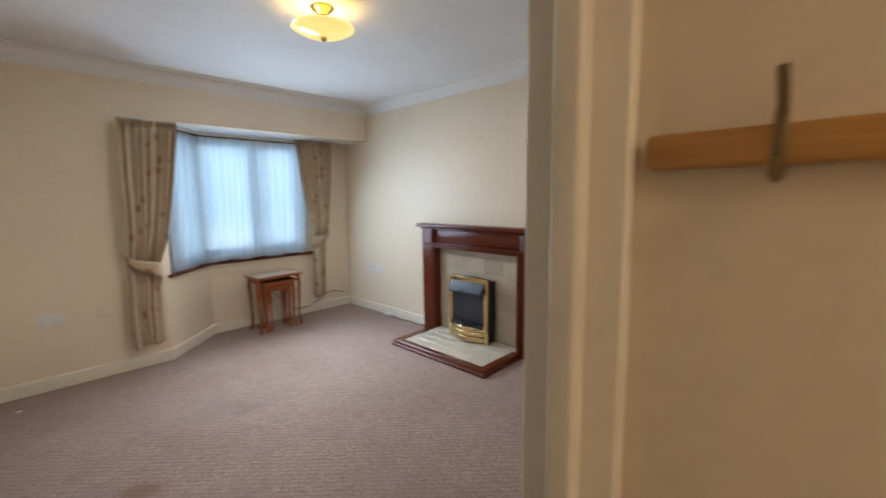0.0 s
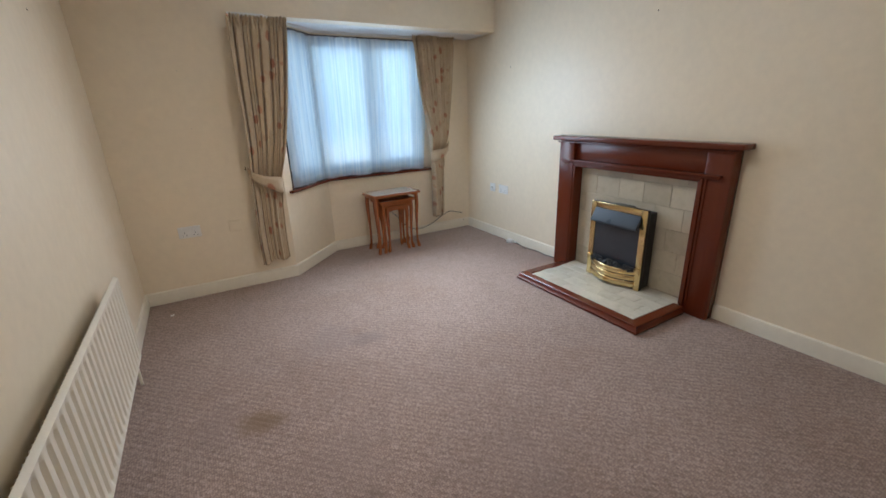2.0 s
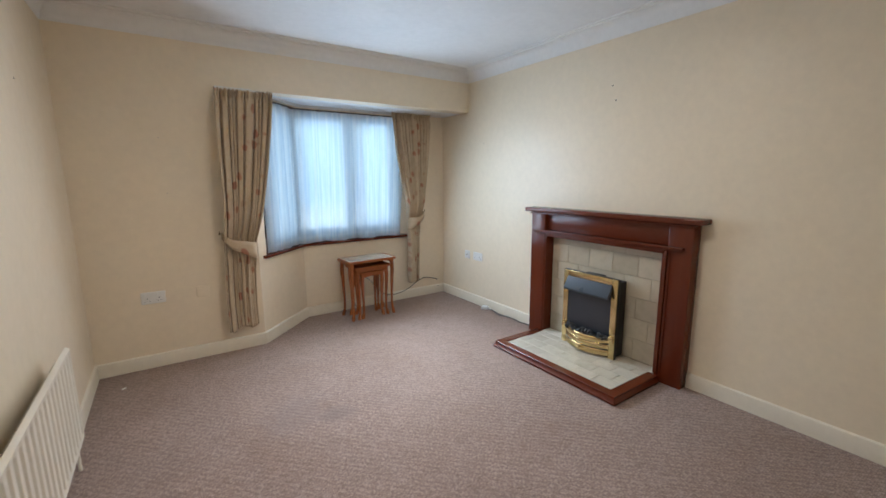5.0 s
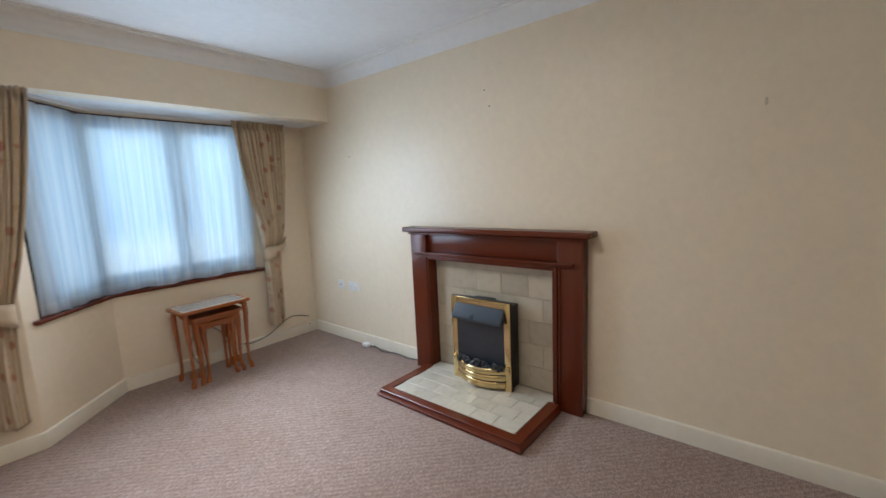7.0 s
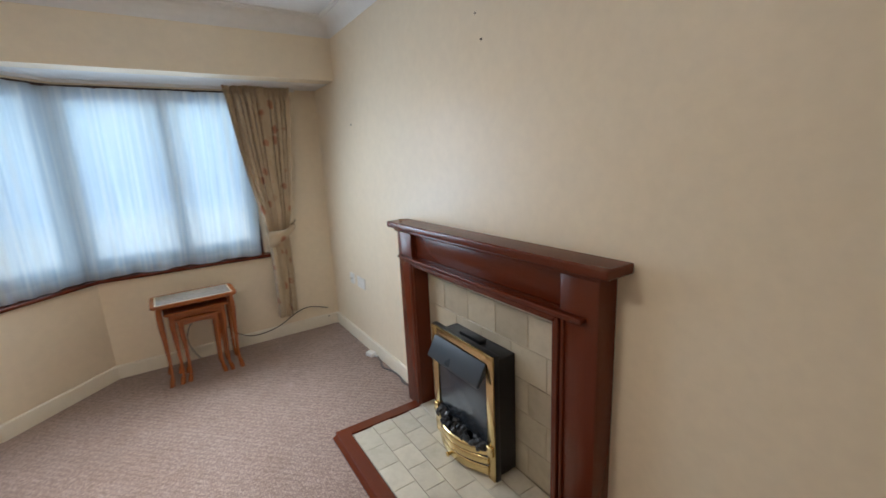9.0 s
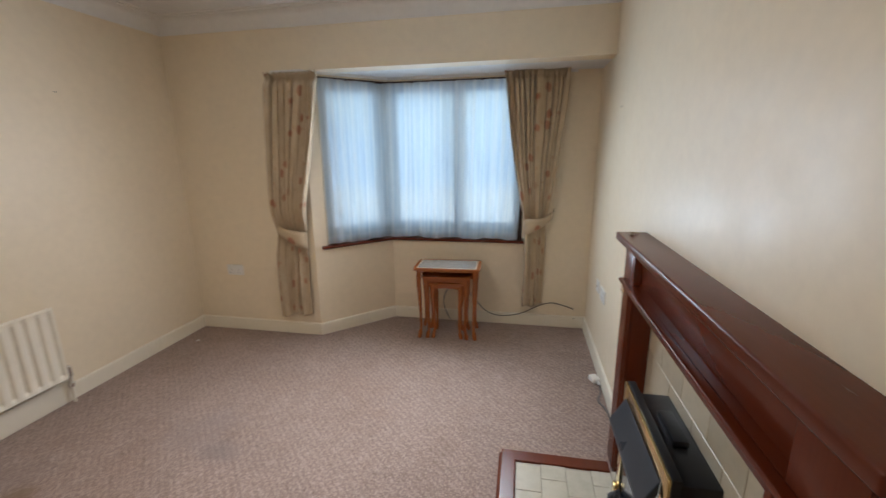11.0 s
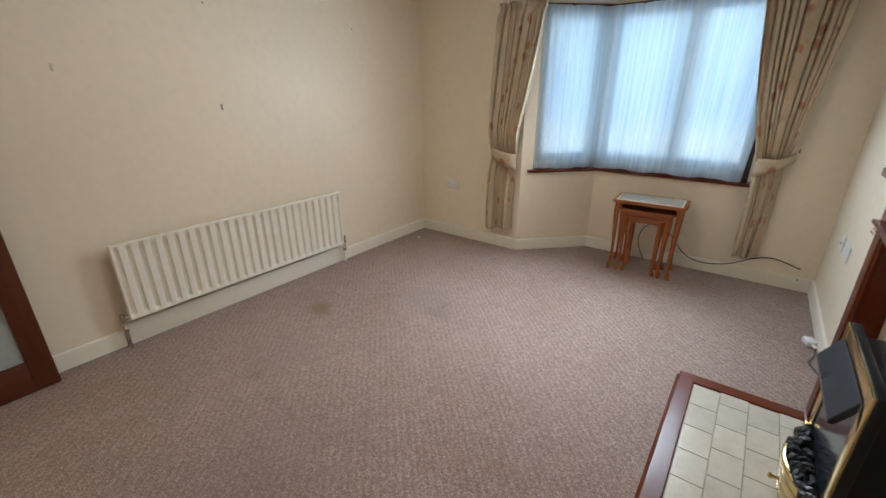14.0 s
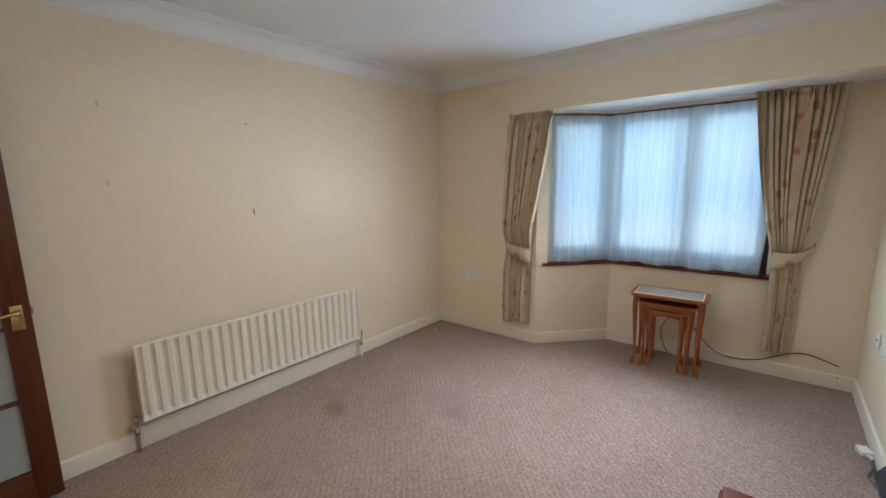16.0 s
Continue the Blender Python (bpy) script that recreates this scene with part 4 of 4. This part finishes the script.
laid(panel, (-OP + 0.002, HT), (OP - 0.002, OZ + 0.018), 0.2, 0.15, 0.5, lambda a, b: Matrix.Translation((-0.004, a, b)) @ Matrix(((0, 0, -1, 0), (1, 0, 0, 0), (0, 1, 0, 0), (0, 0, 0, 1))), 0.006, PANELTILE)

# electric fire
EY0, EY1 = 3.858 - FC, 4.320 - FC
ez0, ez1 = HT - 0.001, 0.637
em = (EY0 + EY1) / 2
ew = (EY1 - EY0) / 2
fire = thing("electric_fire", (XF + 0.012, FC, 0), "inset electric fire with a brass frame, black hood and coals", "electric fire")
part("casing", box((-0.1525, em - ew + 0.020, ez0), (-0.046, em + ew - 0.020, ez1 - 0.030), 0.004), BLACK, fire, "black steel casing")
part("top_vent", box((-0.122, em - 0.065, ez1 - 0.0297), (-0.078, em + 0.085, ez1 - 0.008), 0.004), BLACK, fire)
fx0, fx1 = -0.188, -0.178
fw = 0.046
for a, b, c, d in ((em - ew, em - ew + fw, ez0, ez1 - 0.0005), (em + ew - fw, em + ew, ez0, ez1 - 0.0005)):
    part("brass_upright", box((fx0, a, c), (fx1, b, d), 0.004), BRASS, fire, "polished brass frame upright")
part("brass_header", box((fx0 + 0.001, em - ew + fw, ez1 - fw), (fx1, em + ew - fw, ez1 - 0.001), 0.003), BRASS, fire, "polished brass frame header")
part("black_edge", box((fx1 + 0.0005, em - ew - 0.001, ez0), (-0.153, em + ew + 0.001, ez1 + 0.001), 0.002), BLACK, fire)
part("screen", box((fx1 - 0.003, em - ew + fw, ez0 + 0.15), (fx1 - 0.0005, em + ew - fw, ez1 - fw)), SMOKE, fire, "dark smoked fire screen")
hood = bmesh.new()
hy = ew - fw + 0.006
prof = [(fx0 - 0.002, ez1 - fw + 0.004), (fx0 - 0.050, ez1 - 0.128), (fx0 - 0.050, ez1 - 0.141), (fx0 - 0.036, ez1 - 0.141), (fx0 - 0.002, ez1 - 0.085)]
r0 = [hood.verts.new((x, em - hy, z)) for x, z in prof]
r1 = [hood.verts.new((x, em + hy, z)) for x, z in prof]
hood.faces.new(r0)
hood.faces.new(r1)
for i in range(5):
    hood.faces.new((r0[i], r0[(i + 1) % 5], r1[(i + 1) % 5], r1[i]))
bmesh.ops.bevel(hood, geom=hood.edges[:], offset=0.002, segments=1, affect='EDGES')
part("hood", hood, HOOD, fire, "sloping black enamel hood, tinted blue as if reflecting the window", 30)


def bow(z0, z1, proud, mat, name, label=""):
    """A bowed band across the foot of the fire."""
    bm = bmesh.new()
    n = 28
    half = ew - fw + 0.004
    rings = []
    for i in range(n + 1):
        t = -1 + 2 * i / n
        x = fx0 + 0.004 - proud * (1 - t * t) - 0.004
        y = em + half * t
        rings.append([bm.verts.new((x + d, y, z)) for d, z in ((0.0, z0 + 0.002), (-0.003, z0 + 0.006), (-0.003, z1 - 0.006), (0.0, z1 - 0.002), (0.006, z1), (0.006, z0))])
    for a, b in zip(rings, rings[1:]):
        for j in range(6):
            bm.faces.new((a[j], a[(j + 1) % 6], b[(j + 1) % 6], b[j]))
    bm.faces.new(rings[0])
    bm.faces.new(rings[-1])
    return part(name, bm, mat, fire, label, 40)


bow(ez0 + 0.012, ez0 + 0.060, 0.062, BRASS, "fret_band", "bowed brass fret band")
bow(ez0 + 0.064, ez0 + 0.104, 0.068, BRASS, "fret_band", "bowed brass fret band")
bow(ez0 + 0.108, ez0 + 0.150, 0.074, BRASS, "fret_band", "bowed brass fret band")
for z in (0.060, 0.104):
    bow(ez0 + z - 0.001, ez0 + z + 0.006, 0.060, BLACK, "fret_gap")
for s in (-1, 1):
    y = em + s * (ew - fw / 2)
    cap = box((fx0 - 0.012, y - 0.017, ez0 + 0.120), (fx0 - 0.0005, y + 0.017, ez0 + 0.168), 0.004, 3)
    part("fret_end_cap", cap, BRASS, fire, "brass fret end cap")
knob = lathe([(0.001, 0), (0.006, 0), (0.006, 0.012), (0.011, 0.018), (0.011, 0.024), (0.001, 0.028)], 16)
bmesh.ops.transform(knob, matrix=Matrix.Translation((fx0 - 0.065, em, ez0 + 0.038)) @ Matrix.Rotation(radians(-90), 4, 'Y'), verts=knob.verts)
part("knob", knob, BRASS, fire, "brass control knob", 50)
tray = bmesh.new()
half = ew - fw
pts = [(fx1 - 0.008, em - half)] + [(fx0 - 0.062 * (1 - t * t), em + half * t) for t in [-1 + 0.1 * i for i in range(21)]] + [(fx1 - 0.008, em + half)]
prism(pts, ez0 + 0.10, ez0 + 0.118, tray)
coal_tray = part("coal_tray", tray, BLACK, fire)
rc = random.Random(5)
stones = []
for k in range(58):
    t = rc.uniform(-0.94, 0.94)
    dpt = rc.uniform(0.05, 0.78)
    x = fx1 - 0.012 - dpt * (0.016 + 0.056 * (1 - t * t))
    stones.append((x, em + half * t, ez0 + 0.134 + 0.026 * (1 - dpt) + rc.uniform(0, 0.008)))
for x, y, z in stones:
    bm = bmesh.new()
    bmesh.ops.create_icosphere(bm, subdivisions=1, radius=rc.uniform(0.013, 0.019))
    for v in bm.verts:
        v.co *= rc.uniform(0.72, 1.15)
    bmesh.ops.transform(bm, matrix=Matrix.Translation((x, y, z)) @ Euler((rc.uniform(0, 3), rc.uniform(0, 3), 0)).to_matrix().to_4x4() @ Matrix.Diagonal((1.1, 1.3, 0.85, 1)), verts=bm.verts)
    part("coal", bm, COAL, coal_tray, "", 20)

def cup_hook(at):
    h = lathe([(0.001, 0.0), (0.006, 0.0), (0.006, -0.002), (0.0022, -0.004), (0.0022, -0.010), (0.001, -0.011)], 12)
    tube([(0, 0, -0.009), (-0.008, 0, -0.014), (-0.010, 0, -0.022), (-0.003, 0, -0.028), (0.006, 0, -0.023)], 0.0019, 8, h)
    ob = link_mesh("cup_hook", h, BRASS, None, 50)
    ob.matrix_basis = pose(*at) @ Matrix.Scale(0.65, 4)
    tagged(ob, "small bright brass cup hook screwed under the mantel ledge", "cup hook", "cup hooks")


cup_hook((XF - 0.136, FC + 0.575, 0.8845))
cup_hook((XF - 0.136, FC + 0.545, 0.8845))

# a small metal catch left on the mantel shelf
catch = tube([(0, 0, 0.003), (0.012, 0.008, 0.004), (0.024, 0.004, 0.006), (0.034, -0.008, 0.004), (0.028, -0.018, 0.003)], 0.0028, 8)
block(catch, (-0.012, -0.006, 0.0), (0.008, 0.008, 0.004), 0.001)
co = link_mesh("metal_catch", catch, OLDBRASS, None, 50)
co.matrix_basis = pose(XE - 0.075, FC + FH - 0.02, 1.0902, 0, 0, 70)
tagged(co, "small bent brass catch lying on the mantel shelf", "catch")


# ---------------------------------------------------------------- nest of tables
def inlay_material():
    m, t, b = material("tooled_grey_leather", (0.3, 0.3, 0.3), 0.12)
    v = coords(t)
    # grey leather, lightened in colour for the window's gleam on its glass
    c = ramp(t, noisy(t, v, 70, 4), [(0.35, (0.30, 0.31, 0.32)), (0.65, (0.52, 0.53, 0.54))])
    t.links.new(c, b.inputs["Base Color"])
    b.inputs["Coat Weight"].default_value = 1.0
    b.inputs["Coat Roughness"].default_value = 0.05
    return m


INLAY = inlay_material()
GILT = plain("gilt_border_line", (0.62, 0.56, 0.42), 0.3)


def nest_table(at, w, d, h, label, inlay, turn=0.0):
    tb = thing("nest_table", at, label, "side table", "nest of three tables", turn)
    top = bmesh.new()
    # serpentine-cornered top with a moulded edge
    pts = []
    for sx, sy in ((1, 1), (-1, 1), (-1, -1), (1, -1)):
        cx, cy = sx * w / 2, sy * d / 2
        seq = [(cx, cy - sy * 0.05), (cx + sx * 0.004, cy - sy * 0.028), (cx - sx * 0.004, cy - sy * 0.004), (cx - sx * 0.028, cy + sy * 0.004), (cx - sx * 0.05, cy)]
        pts += seq if sx * sy > 0 else seq[::-1]
    prism(pts, h - 0.02, h, top)
    bmesh.ops.bevel(top, geom=[e for e in top.edges if abs(e.verts[0].co.z - e.verts[1].co.z) < 1e-5], offset=0.005, segments=3, affect='EDGES')
    part("tabletop", top, YEW[0], tb, "polished orange-brown veneered top", 40)
    if inlay:
        part("border_line", box((-w / 2 + 0.024, -d / 2 + 0.024, h - 0.002), (w / 2 - 0.024, d / 2 - 0.024, h + 0.0012)), GILT, tb, "gilt border line")
        part("leather_inlay", box((-w / 2 + 0.031, -d / 2 + 0.031, h), (w / 2 - 0.031, d / 2 - 0.031, h + 0.0022)), INLAY, tb, "grey tooled leather inlay under glass")
    ax, ay = w / 2 - 0.04, d / 2 - 0.035
    for s in (-1, 1):
        ap = bmesh.new()
        n = 20
        lower = [(ax * (-1 + 2 * i / n), h - 0.060 + 0.014 * math.sin(math.pi * i / n) ** 0.5) for i in range(n + 1)]
        ya = s * ay if s > 0 else -ay - 0.010
        fv = [[ap.verts.new((x, ya + o, z)) for x, z in lower] + [ap.verts.new((ax, ya + o, h - 0.02)), ap.verts.new((-ax, ya + o, h - 0.02))] for o in (-0.006, 0.006)]
        ap.faces.new(fv[0])
        ap.faces.new(fv[1])
        k = len(fv[0])
        for i in range(k):
            ap.faces.new((fv[0][i], fv[0][(i + 1) % k], fv[1][(i + 1) % k], fv[1][i]))
        if s == 1:
            part("back_apron", ap, YEW[0], tb)
        elif inlay:
            ap.free()
            part("front_rail", box((-ax, -ay + 0.03, h - 0.03), (ax, -ay + 0.042, h - 0.02), 0.002), YEW[0], tb)
        else:
            part("front_apron", ap, YEW[0], tb, "shallow arched front apron", 40)
        part("side_apron", box((s * ax - 0.006, -ay, h - 0.05), (s * ax + 0.006, ay, h - 0.02), 0.002), YEW[1], tb)
    for sx in (-1, 1):
        for sy in (-1, 1):
            leg = bmesh.new()
            rings = []
            n = 16
            for i in range(n + 1):
                v = i / n
                z = (h - 0.02) * (1 - v)
                out = 0.004 * math.sin(math.pi * min(1, v / 0.35)) - 0.005 * smoothstep(0.3, 0.75, v) + 0.013 * smoothstep(0.84, 1.0, v)
                rad_ = 0.0190 - 0.0085 * smoothstep(0.05, 0.75, v) + 0.0075 * smoothstep(0.86, 0.97, v) - 0.003 * smoothstep(0.985, 1.0, v)
                cx, cy = sx * (ax + out), sy * (ay + out * 0.7)
                rings.append([leg.verts.new((cx + rad_ * math.cos(a), cy + rad_ * math.sin(a), z)) for a in [0.785 * q + 0.39 for q in range(8)]])
            for a, b in zip(rings, rings[1:]):
                for q in range(8):
                    leg.faces.new((a[q], a[(q + 1) % 8], b[(q + 1) % 8], b[q]))
            leg.faces.new(rings[0])
            leg.faces.new(rings[-1])
            part("leg", leg, YEW[2], tb, "", 60)
    return tb


TX, TY = 3.745, 5.955
nest_table((TX, TY, 0), 0.502, 0.289, 0.574, "largest of a nest of tables, orange-brown with leather-inlaid top", True, 2.5)
nest_table((TX, TY - 0.018, 0), 0.375, 0.25, 0.512, "middle table of a nest, orange-brown, slid under the largest", False, 2.5)
nest_table((TX, TY - 0.028, 0), 0.285, 0.215, 0.460, "smallest table of a nest, orange-brown, slid under the others", False, 2.5)


# ---------------------------------------------------------------- sockets, cables, picture hooks
def socket(name, at, turn, w, gangs, label, category):
    """A face plate on a wall; local -y looks into the room."""
    so = thing(name, at, label, category, "", turn)
    plate_ = part("plate", box((-w / 2, -0.009, -0.043), (w / 2, -0.0003, 0.043), 0.0035, 3), PLASTIC, so)
    for g in range(gangs):
        cx = (g - (gangs - 1) / 2) * 0.07
        part("switch", box((cx - 0.02 if gangs > 1 else cx + 0.012, -0.0125, 0.012), (cx - 0.008 if gangs > 1 else cx + 0.024, -0.0092, 0.034), 0.001), PLASTIC, plate_)
        for dx, dz, a, b in ((0, -0.002, 0.0022, 0.004), (-0.011, -0.022, 0.0032, 0.002), (0.011, -0.022, 0.0032, 0.002)):
            part("pin_slot", box((cx + dx - a, -0.0096, dz - b), (cx + dx + a, -0.0091, dz + b)), BLACK, plate_)
    return so


socket("double_socket", (XE, 5.572, 0.52), -90, 0.146, 2, "white double electrical socket on the fireplace wall", "wall socket")
aer = thing("aerial_socket", (XE, 5.752, 0.52), "white single aerial socket on the fireplace wall", "wall socket", "", -90)
part("plate", box((-0.043, -0.008, -0.043), (0.043, -0.0003, 0.043), 0.0035, 3), PLASTIC, aer)
ring = lathe([(0.004, 0), (0.008, 0), (0.008, 0.006), (0.004, 0.006)], 14)
bmesh.ops.transform(ring, matrix=Matrix.Translation((0, -0.0082, 0)) @ Matrix.Rotation(radians(90), 4, 'X'), verts=ring.verts)
part("aerial_ring", ring, CHROME, aer)
socket("double_socket", (2.02, YN, 0.515), 0, 0.146, 2, "white double electrical socket beside the bay", "wall socket")
bl = thing("blanking_plate", (2.327, YN, 0.513), "cream painted blank plate on the window wall", "wall plate")
part("plate", box((-0.043, -0.006, -0.043), (0.043, -0.0003, 0.043), 0.003, 3), WALL, bl)

cab = tube([(3.72, YB - 0.03, 0.004), (3.69, YB - 0.03, 0.06), (3.665, YB - 0.03, 0.13), (3.66, YB - 0.03, 0.20), (3.69, YB - 0.03, 0.28), (3.755, YB - 0.03, 0.325), (3.84, YB - 0.03, 0.305), (3.92, YB - 0.03, 0.22), (4.0, YB - 0.03, 0.13), (4.08, YB - 0.03, 0.085), (4.18, YB - 0.025, 0.075), (4.32, YB - 0.02, 0.105), (4.46, YB - 0.016, 0.18), (4.56, YB - 0.013, 0.207), (4.65, YB - 0.012, 0.19), (4.73, YB - 0.008, 0.163), (4.735, YB - 0.002, 0.16)], 0.0035, 8)
tagged(link_mesh("aerial_cable", cab, RUBBER, None, 60), "black aerial cable trailing along the wall behind the tables", "cable")
plug = thing("extension_socket", (4.785, 5.40, 0.0), "white trailing plug and lead lying on the carpet", "plug", "", 20)
part("plug_body", box((-0.026, -0.04, 0.0), (0.026, 0.03, 0.034), 0.009, 3), PLASTIC, plug)
part("plug_neck", tube([(0.0, -0.04, 0.015), (0.004, -0.07, 0.012)], 0.009, 10), PLASTIC, plug)
lead = tube([(4.81, 5.33, 0.012), (4.80, 5.25, 0.006), (4.775, 5.17, 0.005), (4.805, 5.08, 0.005), (4.81, 4.98, 0.005), (4.795, 4.90, 0.005), (4.812, 4.82, 0.005), (4.815, 4.74, 0.006)], 0.005, 8)
tagged(link_mesh("fire_lead", lead, plain("grey_lead", (0.12, 0.115, 0.11), 0.5), None, 60), "thin grey power lead along the skirting", "cable")

scrap = box((-0.012, -0.006, 0), (0.012, 0.006, 0.006), 0.002)
so_ = link_mesh("paper_scrap", scrap, PLASTIC, None, 30)
so_.matrix_basis = pose(1.813, 5.472, 0.0005, 0, 0, 30)
tagged(so_, "tiny white scrap of paper on the carpet", "scrap")


PAINTED = paint("painted_over_metal", (0.70, 0.61, 0.49), 0.5, 0.1, 90, 0.2)


def picture_hook(at, turn, mat=NAIL):
    h = bmesh.new()
    block(h, (-0.006, -0.003, -0.012), (0.006, -0.0003, 0.016), 0.001)
    tube([(0, -0.003, -0.01), (0, -0.011, -0.016), (0, -0.013, -0.008)], 0.0025, 8, h)
    tube([(0, -0.0005, 0.008), (0, -0.009, 0.012)], 0.0018, 8, h)
    ob = link_mesh("picture_hook", h, mat, None, 40)
    ob.matrix_basis = pose(*at, 0, 0, turn)
    tagged(ob, "small dull metal picture hook nailed to the plaster wall" if mat == NAIL else "small picture hook painted over in wall cream", "picture hook", "picture hooks")


def wall_plug(at, turn, r=0.005, mat=PLUGHOLE):
    h = lathe([(0.001, 0.0), (r, 0.0), (r * 0.8, 0.0022), (0.001, 0.0012)], 10)
    bmesh.ops.transform(h, matrix=Matrix.Rotation(radians(90), 4, 'X'), verts=h.verts)
    ob = link_mesh("wall_plug", h, mat, None, 40)
    ob.matrix_basis = pose(*at, 0, 0, turn)
    tagged(ob, "old brown wall plug sunk in the plaster" if mat == PLUGHOLE else "old wall plug painted over in wall cream", "wall plug", "old wall plugs")


for y, z in ((3.850, 1.272), (3.112, 1.862), (3.109, 1.468)):
    picture_hook((XW, y, z), 90, NAIL if y > 3.5 else PAINTED)
wall_plug((XW, 3.85, 1.825), 90)
wall_plug((XW, 4.94, 1.795), 90, 0.004)
picture_hook((XE, 2.667, 1.665), -90, PAINTED)
for y, z in ((4.095, 1.968), (4.062, 1.866), (5.50, 1.672)):
    wall_plug((XE, y, z), -90)
wall_plug((2.163, YN, 1.625), 0, 0.005, PAINTED)
wall_plug((2.176, YN, 1.246), 0, 0.005, PAINTED)
# a nail dot on the skirting, made with the wall plug shape
wall_plug((4.74, YB - 0.016, 0.082), 0)

# ---------------------------------------------------------------- outside
setting("ground", prism([(-150, YB + 0.4), (160, YB + 0.4), (160, 300), (-150, 300)], -0.35, -0.25), plain("pale_concrete_paving", (0.5, 0.48, 0.45), 0.9, 0.12, 20), "pale concrete yard and street", "ground")
SKYGLOW = bpy.data.materials.new("bright_overcast_sky")
SKYGLOW.use_nodes = True
st_ = SKYGLOW.node_tree
em_ = add(st_, "ShaderNodeEmission", Strength=3.0)
hz_ = noisy(st_, coords(st_, (0.9, 1, 1.5)), 1.0, 3)
up_ = st_.nodes.new("ShaderNodeSeparateXYZ")
st_.links.new(coords(st_, (1, 1, 0.2)), up_.inputs[0])
# pale paving, a hazy blue middle distance and a brighter sky above it
far_ = ramp(st_, up_.outputs[2], [(0.02, (0.84, 0.96, 1.0)), (0.15, (0.78, 0.93, 1.0)), (0.19, (0.42, 0.66, 0.97)), (0.30, (0.47, 0.72, 1.0)), (0.40, (0.55, 0.80, 0.97)), (0.52, (0.66, 0.89, 1.0))])
blot_ = ramp(st_, hz_, [(0.36, (0.62, 0.72, 0.84)), (0.5, (0.95, 0.97, 1.0)), (0.62, (1.15, 1.12, 1.08))])
st_.links.new(mix(st_, far_, blot_, 1.0, 'MULTIPLY'), em_.inputs[0])
st_.links.new(em_.outputs[0], st_.nodes["Material Output"].inputs[0])
setting("backdrop", box((-30, 9.5, -0.26), (38, 9.7, 9)), SKYGLOW, "bright hazy daylight beyond the window", "sky")
